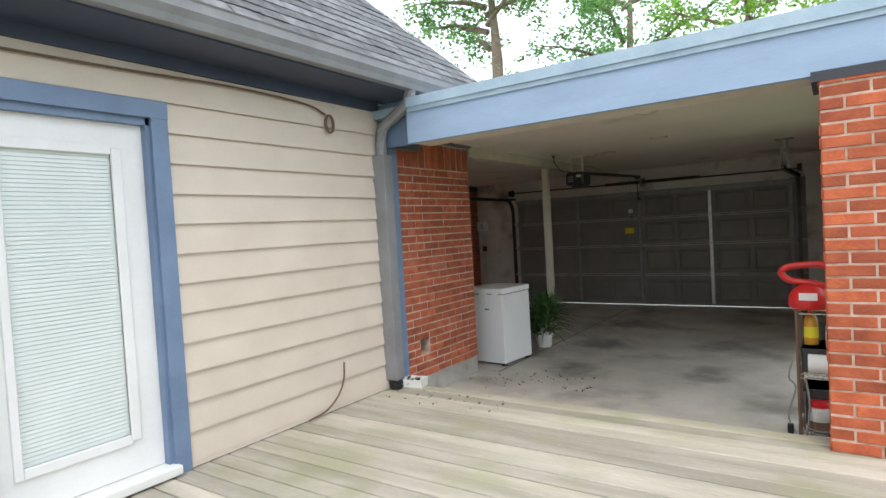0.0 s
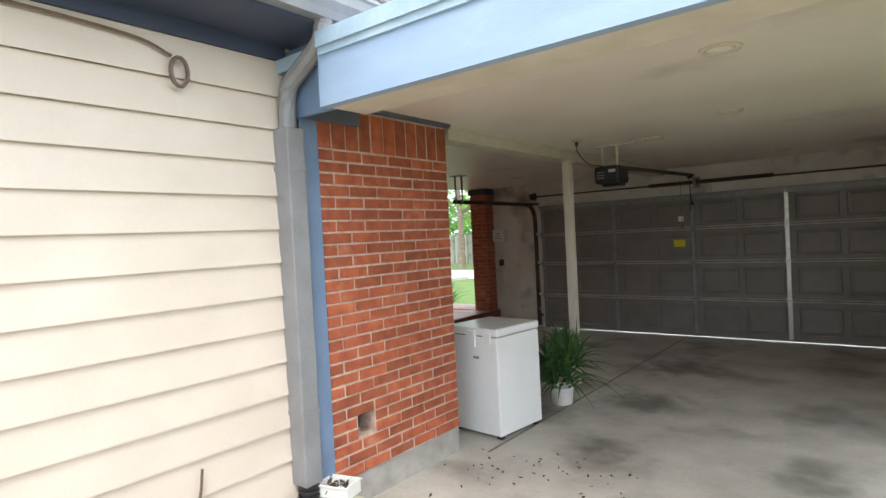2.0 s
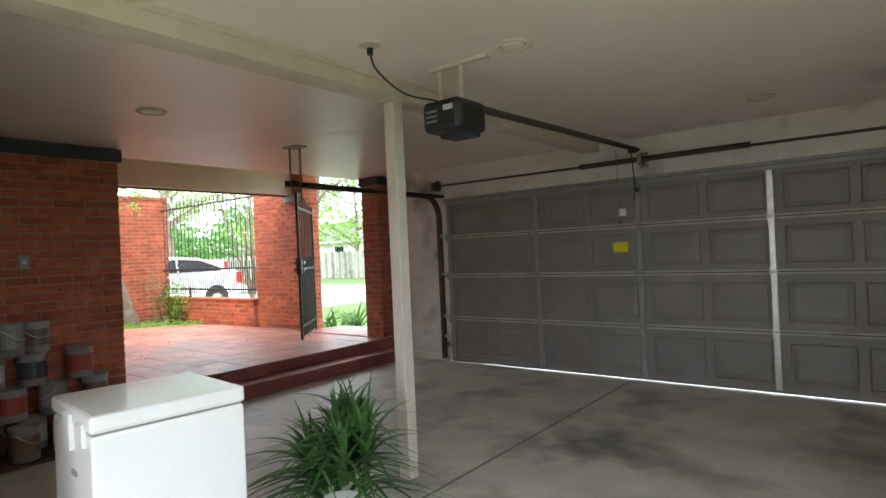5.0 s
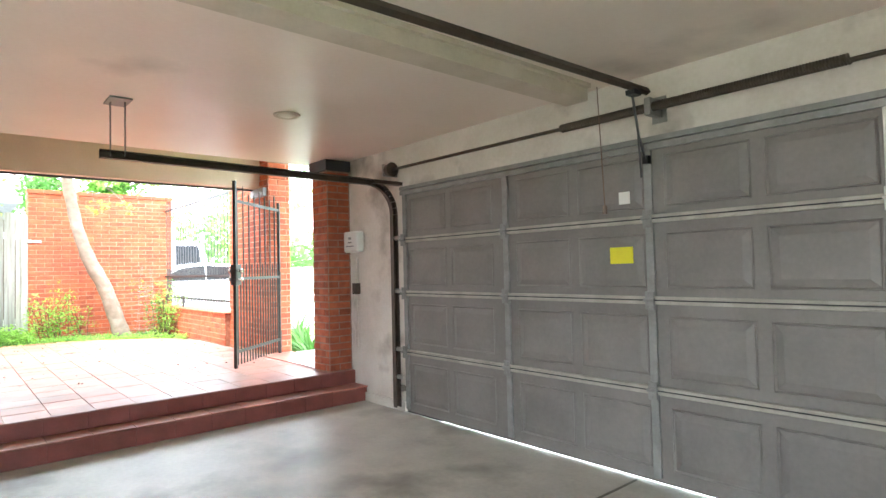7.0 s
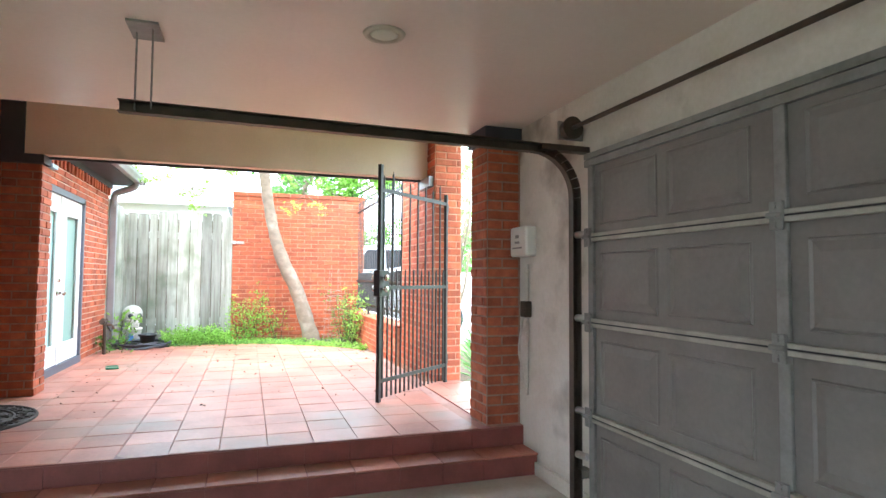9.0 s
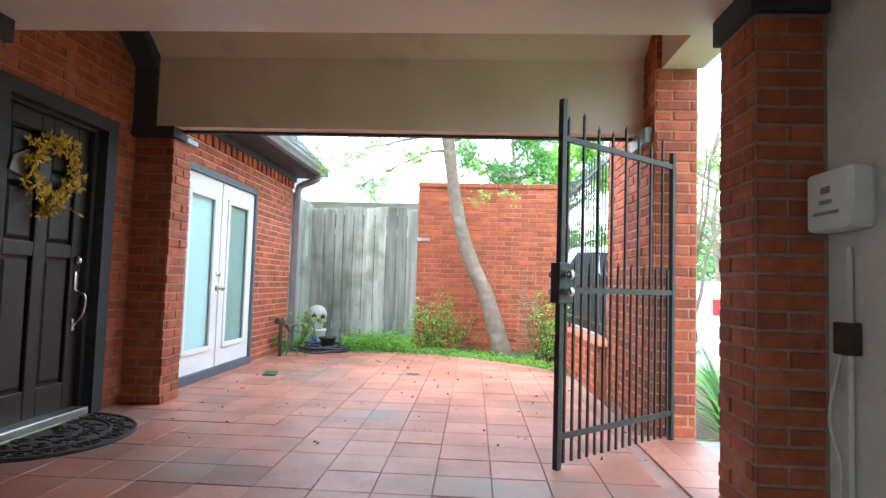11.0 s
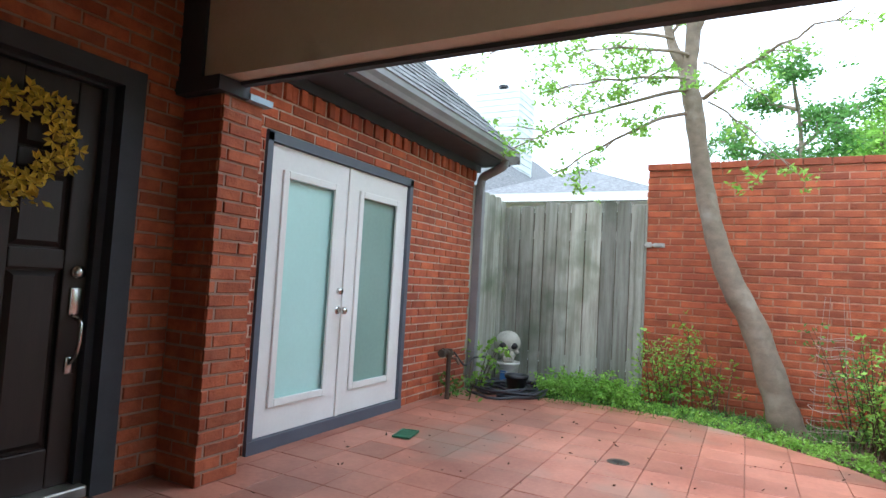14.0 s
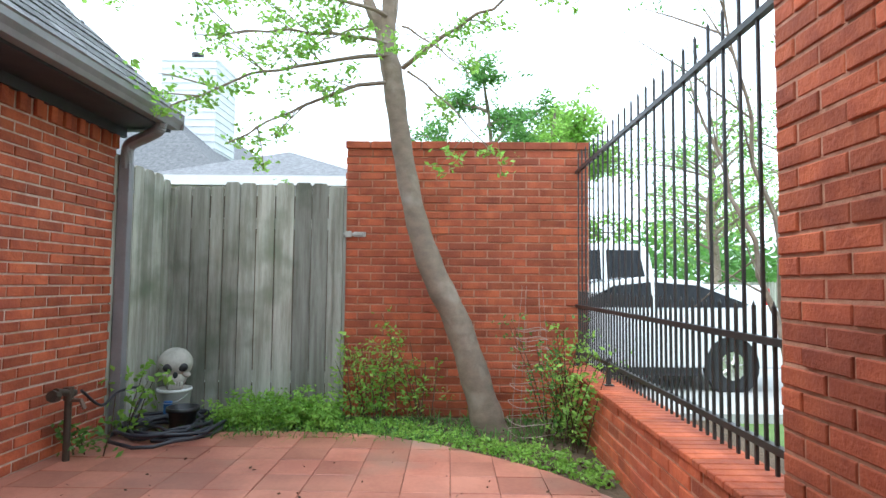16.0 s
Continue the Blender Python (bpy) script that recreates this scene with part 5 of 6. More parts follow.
part("bar", boxes((-13.66, -13.64, 8.64, 8.90, 2.03, 2.06), (-13.665, -13.63, 8.72, 8.78, 2.015, 2.075), bevel=0.004), STEEL, la)
part("plate", boxes((-13.668, -13.655, 8.80, 8.92, 2.02, 2.07)), STEEL, la)

# coping of the low wall
for k in range(47):
    ob = new("brick", brick_mesh(0.067, 0.30, BRICKD))
    ob.parent = lw
    ob.matrix_local = pose(-13.62 + k * 0.0765, 11.01, 0.785, 90, 0, 180) @ pose(0, 0, 0)

IY = 11.0
ife = thing("iron_fence", "black wrought iron picket fence on the low wall", "fence")
part("top_rail", boxes((-13.66, -10.06, IY - 0.016, IY + 0.016, 2.665, 2.695)), IRON, ife)
part("middle_rail", boxes((-13.66, -10.06, IY - 0.016, IY + 0.016, 1.35, 1.38)), IRON, ife)
part("bottom_rail", boxes((-13.66, -10.06, IY - 0.016, IY + 0.016, 0.945, 0.975)), IRON, ife)
long_me, short_me = None, None
for nm, z0, z1 in (("long", 0.86, 2.86), ("short", 0.86, 1.52)):
    bm = boxes((-0.0065, 0.0065, -0.0065, 0.0065, z0, z1 - 0.02))
    cyl(bm, (0, 0, z1 - 0.02), (0, 0, z1), 0.008, 0.001, n=4)
    me = bpy.data.meshes.new("picket")
    bm.to_mesh(me)
    bm.free()
    me.materials.append(IRON)
    if nm == "long":
        long_me = me
    else:
        short_me = me
for k in range(48):
    ob = new("picket", short_me if k % 2 else long_me)
    ob.parent = ife
    ob.location = (-13.58 + k * 0.0745, IY, 0)
for x in (-12.55, -13.64, -10.09):
    bm = boxes((x - 0.016, x + 0.016, IY - 0.016, IY + 0.016, 0.79, 1.0), (x - 0.035, x + 0.035, IY - 0.035, IY + 0.035, 0.79, 0.80))
    part("foot", bm, IRON, ife)

ga = thing("iron_gate", "black wrought iron picket gate standing open", "gate", at=(-8.62, 11.08, P))
vx, vy = -7.80 + 8.62, 10.14 - 11.08
ga.rotation_euler = (0, 0, math.atan2(vy, vx))
GL = math.hypot(vx, vy)
part("hinge_stile", boxes((0.0, 0.035, -0.016, 0.016, 0.0, 2.05)), IRON, ga)
part("latch_stile", boxes((GL - 0.035, GL, -0.018, 0.018, 0.0, 2.18)), IRON, ga)
for nm, z in (("bottom_rail", 0.17), ("middle_rail", 1.02), ("top_rail", 1.93)):
    part(nm, boxes((0.0, GL, -0.012, 0.012, z, z + 0.035)), IRON, ga)
for k in range(1, 17):
    x = GL * k / 17
    tall = k % 2 == 0
    z1 = (2.08 + 0.04 * math.sin(k)) if tall else 1.20
    bm = boxes((x - 0.007, x + 0.007, -0.007, 0.007, 0.03, z1))
    cyl(bm, (x, 0, z1), (x, 0, z1 + 0.025), 0.008, 0.001, n=4)
    part("picket", bm, IRON, ga)
lk = part("lock_box", boxes((GL - 0.10, GL + 0.03, -0.035, 0.035, 0.96, 1.20), bevel=0.006), IRON, ga)
bm = bmesh.new()
for z in (1.03, 1.13):
    for s in (-1, 1):
        cyl(bm, (GL - 0.03, 0, z), (GL - 0.03, s * 0.06, z), 0.012, n=12)
        ball(bm, (GL - 0.03, s * 0.07, z), 0.03, 1, 0.7, 1)
part("knob", bm, CHROME, lk, "worn brass knobs", smooth=True)
bm = bmesh.new()
for z in (0.25, 1.05, 1.9):
    cyl(bm, (-0.01, 0, z - 0.05), (-0.01, 0, z + 0.05), 0.014, n=10)
part("hinge", bm, IRON, ga)
tagged(bm_obj("trim_pier", boxes((-9.14, -8.72, 10.90, 10.96, 2.46, 2.574)), GUTTER), "grey cap beside the header", "trim", kind="structure")


# ---- trees and plants ----
def tree(name, label, base, trunk, limbs, bark, leaf, clumps, per, size, spread, seed, category="tree"):
    """trunk: points and radii; limbs: (start, end, radius, twigs); leaves gather along the limbs' outer parts."""
    rr = random.Random(seed)
    t = thing(name, label, category)
    bm = bmesh.new()
    pts = smooth_path([p for p, _ in trunk], 6)
    rads = [float(np.interp(i / (len(pts) - 1) * (len(trunk) - 1), range(len(trunk)), [r for _, r in trunk])) * (1 + 0.05 * math.sin(i * 1.7)) for i in range(len(pts))]
    tube(bm, pts, rads, 14)
    part("trunk", bm, bark, t, smooth=True)
    bl, bf = bmesh.new(), bmesh.new()
    for s, e, r, tw in limbs:
        s, e = Vector(s), Vector(e)
        n = 9
        line = []
        L = (e - s).length
        for k in range(n + 1):
            q = s.lerp(e, k / n) + Vector((rr.gauss(0, 0.018), rr.gauss(0, 0.018), rr.gauss(0, 0.018) + 0.10 * math.sin(math.pi * k / n))) * L * 0.5 * (0 < k < n)
            line.append(q)
        line = smooth_path(line, 2)
        tube(bl, line, [r * (1 - 0.85 * i / len(line)) + 0.002 for i in range(len(line))], 6)
        for q in range(tw):
            f = rr.uniform(0.25, 1.0)
            o = line[int(f * (len(line) - 1))]
            d = ((e - s).normalized() + Vector((rr.gauss(0, 0.7), rr.gauss(0, 0.7), rr.gauss(0.1, 0.6)))).normalized()
            ln = L * rr.uniform(0.15, 0.4)
            tip = o + d * ln
            mid = o.lerp(tip, 0.5) + Vector((rr.gauss(0, 0.03), rr.gauss(0, 0.03), 0.03))
            tube(bl, [o, mid, tip], [r * 0.25 + 0.002, r * 0.16 + 0.002, 0.0015], 4)
            for _ in range(clumps):
                leaves(bf, o.lerp(tip, rr.uniform(0.35, 1.05)) + Vector((rr.gauss(0, spread), rr.gauss(0, spread), rr.gauss(0, spread))), spread * 0.7, per, size, rr)
    tagged(part("branch_work", bl, bark, t), kind="stuff")
    tagged(part("crown", bf, leaf, t), kind="stuff")
    return t


tree("patio_tree", "leaning grey-barked tree with fresh spring leaves", None,
     [((-13.28, 10.16, 0.15), 0.175), ((-13.27, 10.06, 0.5), 0.14), ((-13.26, 9.84, 1.18), 0.122), ((-13.25, 9.60, 1.68), 0.118), ((-13.25, 9.43, 2.2), 0.098), ((-13.24, 9.30, 2.83), 0.092), ((-13.22, 9.21, 3.45), 0.098), ((-13.2, 9.16, 3.75), 0.085), ((-13.15, 9.17, 4.2), 0.06), ((-13.05, 9.2, 5.6), 0.03)],
     [((-13.21, 9.18, 3.55), (-13.2, 8.72, 4.9), 0.075, 3), ((-13.18, 9.17, 3.9), (-13.0, 9.5, 5.4), 0.05, 3), ((-13.2, 9.25, 3.45), (-12.7, 7.9, 2.72), 0.022, 8), ((-13.15, 9.2, 3.65), (-12.6, 7.45, 3.0), 0.022, 10), ((-13.15, 9.2, 3.75), (-12.5, 7.7, 3.55), 0.02, 11), ((-13.1, 9.15, 4.0), (-12.4, 8.2, 3.9), 0.02, 8), ((-13.2, 9.3, 3.55), (-12.5, 10.5, 4.0), 0.022, 4),
      ((-13.1, 9.1, 4.4), (-11.6, 7.9, 4.9), 0.025, 7), ((-13.05, 9.0, 4.9), (-12.0, 7.1, 5.0), 0.025, 7), ((-13.1, 9.4, 4.6), (-12.0, 10.8, 5.6), 0.025, 6), ((-13.1, 9.0, 4.2), (-12.5, 7.2, 4.1), 0.018, 9), ((-13.15, 9.35, 3.5), (-12.9, 10.1, 2.7), 0.010, 4), ((-13.1, 9.3, 3.9), (-12.7, 9.9, 3.3), 0.010, 4), ((-13.1, 9.05, 3.9), (-12.6, 8.6, 3.5), 0.012, 5)],
     BARK, LEAF, 6, 11, 0.058, 0.055, 31)


def leafy(name, label, spots, stems, height, per, size, m, seed, category="shrub", spread=0.045):
    """A loose shrub of thin stems with leaves in tiers."""
    rr = random.Random(seed)
    t = thing(name, label, category)
    bs_, bf = bmesh.new(), bmesh.new()
    for x, y, z in spots:
        for _ in range(stems):
            a, ln = rr.uniform(0, 6.28), height * rr.uniform(0.55, 1.1)
            o = Vector((x + rr.gauss(0, 0.06), y + rr.gauss(0, 0.06), z))
            tip = o + Vector((math.cos(a) * ln * 0.35, math.sin(a) * ln * 0.35, ln))
            mid = o.lerp(tip, 0.5) + Vector((0, 0, 0.08 * ln))
            tube(bs_, [o, mid, tip], [0.006, 0.004, 0.002], 5)
            for k in range(7):
                f = 0.2 + 0.8 * k / 6
                leaves(bf, o.lerp(tip, f) + Vector((rr.gauss(0, 0.05), rr.gauss(0, 0.05), 0.02)), spread, per, size, rr, 0.5)
    tagged(part("stem_work", bs_, TWIG, t), kind="stuff")
    tagged(part("foliage", bf, m, t), kind="stuff")
    return t


BZ = P - 0.04
leafy("shrub", "bright green leafy shrub against the brick wall", [(-13.45, 8.95, BZ), (-13.4, 9.1, BZ)], 7, 0.75, 9, 0.05, LEAF, 41)
leafy("shrub", "tall bright green sapling beside the tree", [(-13.45, 9.45, BZ)], 7, 0.98, 9, 0.05, LEAF, 42)
leafy("climbing_shrub", "grey green shrub growing through the wire cage", [(-12.95, 10.66, BZ), (-12.85, 10.74, BZ)], 6, 1.0, 9, 0.04, LEAFM, 43)
leafy("climbing_shrub", "green shrub leaning on the low wall", [(-12.6, 10.75, BZ), (-12.9, 10.75, BZ)], 7, 0.88, 8, 0.05, LEAF, 44)
leafy("shrub", "weed growing beside the downspout", [(-12.75, 7.1, BZ)], 4, 0.6, 5, 0.08, LEAF, 45)
leafy("shrub", "small weed at the foot of the spigot", [(-12.25, 7.08, BZ)], 4, 0.25, 5, 0.06, LEAFM, 46)
rr = random.Random(9)
bm = bmesh.new()
for _ in range(520):
    y_ = rr.uniform(7.7, 8.75)
    leaves(bm, (rr.uniform(-13.55, -13.0), y_, BZ + abs(rr.gauss(0.12, 0.08))), 0.03, 14, 0.042, rr, 0.6)
for _ in range(420):
    y_ = rr.uniform(8.75, 10.8)
    edge = -13.0 + max(0, (y_ - 8.7)) ** 1.6 * 0.38
    leaves(bm, (rr.uniform(edge - 0.45, edge + 0.03), y_, BZ + abs(rr.gauss(0.03, 0.04))), 0.03, 11, 0.038, rr, 0.5)
tagged(bm_obj("ground_cover", bm, LEAF), "low bright green clover ground cover", "ground cover", kind="stuff")
bm = bmesh.new()
for _ in range(1500):
    y_ = rr.uniform(7.3, 10.85)
    strap(bm, (rr.uniform(-13.6, -12.7), y_, BZ), rr.uniform(0, 6.28), rr.uniform(0.06, 0.22), rr.uniform(0.3, 1.0), 0.004, rr, 3)
tagged(bm_obj("grass_tufts", bm, LEAFM), "thin grass tufts along the fence", "grass", kind="stuff")
bm = bmesh.new()
for _ in range(900):
    y_ = rr.uniform(7.2, 10.85)
    leaves(bm, (rr.uniform(-13.6, -11.3 - (0 if y_ > 10.2 else 1.2)), y_, BZ + 0.015), 0.01, 1, 0.06, rr, 0.3)
for _ in range(170):
    leaves(bm, (rr.uniform(-12.4, -8.0), rr.uniform(7.2, 10.8), P + 0.004), 0.003, 1, 0.03, rr, 0.1)
tagged(bm_obj("dry_leaves", bm, TWIG), "dry brown leaves scattered on soil and tile", "leaf litter", kind="stuff")

cg = thing("tomato_cage", "rusty wire tomato cage among shrubs", "plant cage", at=(-13.0, 10.47, BZ))
for r, z in ((0.20, 0.06), (0.215, 0.16), (0.205, 0.30), (0.19, 0.44), (0.17, 0.60), (0.15, 0.76), (0.14, 0.84), (0.135, 0.92)):
    bm = bmesh.new()
    tube(bm, [(r * math.cos(a * math.pi / 16), r * math.sin(a * math.pi / 16), z + 0.012 * math.sin(a * 0.6)) for a in range(33)], 0.0028, 5)
    part("ring", bm, WIRE, cg)
for a in range(4):
    bm = bmesh.new()
    c, s = math.cos(a * 1.57 + 0.4), math.sin(a * 1.57 + 0.4)
    tube(bm, [(0.21 * c, 0.21 * s, 0.0), (0.135 * c, 0.135 * s, 0.92), (0.10 * c, 0.10 * s, 1.30)], 0.0018, 5)
    part("leg", bm, WIRE, cg)

# skull on bucket, pot, hose, spigot
bk = thing("bucket", "white plastic bucket with torn label", "bucket", at=(-13.42, 7.19, BZ))
bk.scale = (1, 1, 1.13)
bm = bmesh.new()
lathe(bm, [(0.12, 0.0), (0.125, 0.01), (0.145, 0.25), (0.155, 0.25), (0.155, 0.275), (0.142, 0.275), (0.13, 0.24)], n=26)
part("shell", bm, PAPER, bk, smooth=True)
part("label", boxes((0.128, 0.142, -0.03, 0.05, 0.08, 0.19), bevel=0.003), BLUEB, bk, "faded blue label")
bm = bmesh.new()
tube(bm, [(0.152 * math.cos(a * math.pi / 10 - 1.57), 0.152 * math.sin(a * math.pi / 10 - 1.57), 0.26 - 0.09 * math.sin(a * math.pi / 10)) for a in range(11)], 0.004, 5)
part("bail", bm, STEEL, bk)
bm = bmesh.new()
ball(bm, (0, 0, 0.20), 0.135, 0.98, 0.92, 0.95, 24)
ball(bm, (0.045, 0, 0.08), 0.085, 1.0, 0.95, 0.8, 18)
box(bm, 0.03, 0.13, -0.055, 0.055, 0.0, 0.07, bevel=0.02)
for s in (-1, 1):
    ball(bm, (0.075, s * 0.075, 0.115), 0.04, 1, 0.8, 0.6, 12)
for k in range(5):
    box(bm, 0.118, 0.136, -0.044 + k * 0.018, -0.030 + k * 0.018, 0.035, 0.068, bevel=0.003)
sk = bm_obj("skull_statue", bm, STONE, smooth=True)
sk.matrix_basis = pose(-13.42, 7.19, BZ + 0.31, 0, 0, 26) @ Matrix.Diagonal((1.18, 1.24, 1.14, 1))
for s in (-1, 1):
    cav = bmesh.new()
    ball(cav, (0.112, s * 0.050, 0.178), 0.037, 0.6, 1, 0.95, 12)
    if s > 0:
        ball(cav, (0.122, 0, 0.12), 0.022, 0.6, 0.8, 1.2, 10)
    me = bpy.data.meshes.new("socket")
    cav.to_mesh(me)
    cav.free()
    me.materials.append(BLACK)
    b2 = bmesh.new()
    b2.from_mesh(sk.data)
    n0 = len(b2.faces)
    b2.from_mesh(me)
    for f in list(b2.faces)[n0:]:
        f.material_index = 1
    if len(sk.data.materials) < 2:
        sk.data.materials.append(BLACK)
    b2.to_mesh(sk.data)
    b2.free()
tagged(sk, "pale cast stone skull statue on a bucket", "statue")
fp = thing("flower_pot", "black plastic flower pot on a hose coil", "pot", at=(-12.93, 7.50, P + 0.02))
bm = bmesh.new()
lathe(bm, [(0.09, 0.0), (0.095, 0.005), (0.115, 0.15), (0.135, 0.15), (0.135, 0.185), (0.122, 0.185), (0.105, 0.13)], n=26)
part("shell", bm, BLACK, fp, smooth=True)
bm = bmesh.new()
cyl(bm, (0, 0, 0.10), (0, 0, 0.13), 0.105, n=20)
part("soil", bm, SOIL, fp)
hz = thing("garden_hose", "dark garden hose coiled beside the fence", "hose")
bm = bmesh.new()
rr = random.Random(12)
pts = []
for k in range(150):
    a = k * 0.33
    r = 0.33 + 0.12 * math.sin(k * 0.21) + rr.gauss(0, 0.012)
    pts.append((-12.92 + r * 1.1 * math.cos(a) + 0.10 * math.sin(k * 0.05), 7.42 + r * 0.95 * math.sin(a), P + 0.012 + 0.0004 * k + 0.02 * math.sin(k * 0.9) ** 2))
tube(bm, pts, 0.015, 7)
tube(bm, smooth_path([pts[-1], (-13.05, 7.1, 0.62), (-12.75, 7.05, 0.66), (-12.5, 7.06, 0.60), (-12.3, 7.02, 0.75)]), 0.011, 7)
part("coil", bm, HOSE, hz, smooth=True)
sp = thing("spigot", "rusty standpipe and brass spigot by the wall", "spigot", at=(-12.1, 7.06, BZ))
bm = bmesh.new()
cyl(bm, (0, 0, 0), (0, 0, 0.50), 0.024)
cyl(bm, (0, 0, 0.46), (0, 0, 0.55), 0.034)
cyl(bm, (-0.06, 0, 0.50), (0.14, 0, 0.54), 0.026)
cyl(bm, (0.13, 0, 0.51), (0.18, 0, 0.52), 0.04, n=8)
part("pipe", bm, RUST, sp)
bm = bmesh.new()
tube(bm, [(0.0, 0.02, 0.46), (0.0, 0.09, 0.46), (0.0, 0.12, 0.40)], 0.016, 8)
part("tap", bm, CANS[3], sp)
gt = thing("plastic_grate", "green plastic drain grate lying on the tiles", "grate", at=(-10.66, 7.45, P + 0.002))
gt.rotation_euler = (0, 0, radians(12))
part("frame", boxes((-0.12, 0.12, -0.07, -0.055, 0, 0.014), (-0.12, 0.12, 0.055, 0.07, 0, 0.014), (-0.12, -0.105, -0.055, 0.055, 0, 0.014), (0.105, 0.12, -0.055, 0.055, 0, 0.014)), GREENP, gt)
part("bars", boxes(*[(-0.105, 0.105, -0.05 + k * 0.014, -0.041 + k * 0.014, 0, 0.011) for k in range(8)]), GREENP, gt)
dn = thing("floor_drain", "small round rusty floor drain", "drain", at=(-11.03, 8.98, P))
bm = bmesh.new()
lathe(bm, [(0.02, 0.004), (0.055, 0.004), (0.075, 0.003), (0.08, 0.0)])
part("cover", bm, RUST, dn)
bm = bmesh.new()
for k in range(6):
    box(bm, -0.04, 0.04, -0.035 + k * 0.013, -0.029 + k * 0.013, 0.004, 0.006)
part("slots", bm, BLACK, dn)

# ---- street side ----
tagged(bm_obj("mulch_bed", boxes((-16.0, 3.0, 11.3, 13.0, -0.07, -0.03)), SOIL), "brown mulch bed behind the wall", "soil", kind="structure")
tagged(bm_obj("gate_path", boxes((-8.68, -7.06, 11.25, 11.7, -0.05, P - 0.02)), FOUND), "concrete landing outside the gate", "pavement", kind="structure")
tagged(bm_obj("driveway", boxes((-23.5, -15.0, 7.0, 21.5, -0.07, 0.05)), ROADM), "pale concrete parking drive", "road", kind="structure")
tagged(bm_obj("road", boxes((-140, 120, 21.5, 26.5, -0.07, -0.04)), ROADM), "pale concrete street", "road", kind="structure")
tagged(bm_obj("driveway_apron", boxes((-5.9, -0.3, 11.26, 13.3, -0.08, -0.01)), ROADM), "concrete apron outside the garage door", "road", kind="structure")


def lily(name, at, n, h, seed):
    rr = random.Random(seed)
    t = thing(name, "clump of broad green strap leaves in mulch", "plant", at=at, group="strap-leaf clumps")
    bm = bmesh.new()
    for _ in range(n):
        a = rr.uniform(0, 6.28)
        strap(bm, (0.05 * math.cos(a), 0.05 * math.sin(a), 0), a, h * rr.uniform(0.6, 1.1), rr.uniform(0.3, 0.95), 0.04, rr)
    part("foliage", bm, LEAFM, t)
    return t


lily("strap_plant", (-9.55, 11.95, -0.03), 34, 1.0, 1)
lily("strap_plant", (-9.0, 12.3, -0.03), 34, 0.95, 2)
lily("strap_plant", (-8.9, 11.75, -0.03), 30, 0.85, 3)
lily("strap_plant", (-10.7, 12.35, -0.03), 34, 1.15, 4)


def wheel(parent, x, y, r):
    bm = bmesh.new()
    lathe(bm, [(r * 0.55, -0.10), (r * 0.95, -0.11), (r, -0.08), (r, 0.08), (r * 0.95, 0.11), (r * 0.55, 0.10)], n=28)
    bmesh.ops.rotate(bm, verts=bm.verts[:], cent=(0, 0, 0), matrix=Matrix.Rotation(radians(90), 3, "X"))
    bmesh.ops.translate(bm, verts=bm.verts[:], vec=(x, y, r))
    w = part("wheel", bm, TYRE, parent, "black tyre")
    bm = bmesh.new()
    s = -0.105 if y < 0 else 0.105
    cyl(bm, (x, y + s * 0.9, r), (x, y + s * 1.05, r), r * 0.55, n=20)
    for k in range(5):
        a = k * 1.257
        cyl(bm, (x, y + s * 1.06, r), (x + r * 0.5 * math.cos(a), y + s * 1.06, r + r * 0.5 * math.sin(a)), 0.03, n=6)
    part("rim", bm, CHROME, w)


def vehicle(name, label, at, outline, glass, half, wheels, r, lamps, rz=0, tall=1.08):
    """A car from its side outline, tapered in towards the roof, with glazing, wheels and lamps."""
    t = thing(name, label, "car", at=at)
    t.rotation_euler, t.scale = (0, 0, radians(rz)), (1, 1, tall)
    bm = bmesh.new()
    prism(bm, outline, -half, half, "y")
    for v in bm.verts:
        k = max(0, (v.co.z - 0.95)) * 0.22
        v.co.y *= 1 - k
    bmesh.ops.bevel(bm, geom=bm.edges[:], offset=0.045, segments=3, affect="EDGES", profile=0.6)
    part("body", bm, CARW, t, smooth=True)
    for poly in glass:
        for s in (-1, 1):
            bm = bmesh.new()
            f = bm.faces.new([bm.verts.new((a, s * (half * (1 - max(0, b - 0.95) * 0.22) + 0.004), b)) for a, b in poly])
            bmesh.ops.solidify(bm, geom=[f], thickness=0.006)
            part("window", bm, GLASSD, t, "dark tinted glass")
    for x in wheels:
        for s in (-1, 1):
            bm = bmesh.new()
            cyl(bm, (x, s * (half - 0.12), r), (x, s * (half + 0.006), r), r * 1.16, n=28)
            part("wheel_arch", bm, BLACK, t)
            wheel(t, x, s * (half - 0.10), r)
    for x0, x1, z0, z1, m in lamps:
        for s in (-1, 1):
            part("lamp", boxes((x0, x1, s * half * 1.01 - 0.16 * (s > 0), s * half * 1.01 + 0.16 * (s < 0), z0, z1), bevel=0.01), m, t, "car lamp")
    part("sill", boxes((wheels[0] + 0.45, wheels[1] - 0.45, -half + 0.02, half - 0.02, 0.20, 0.34)), BLACK, t)
    return t


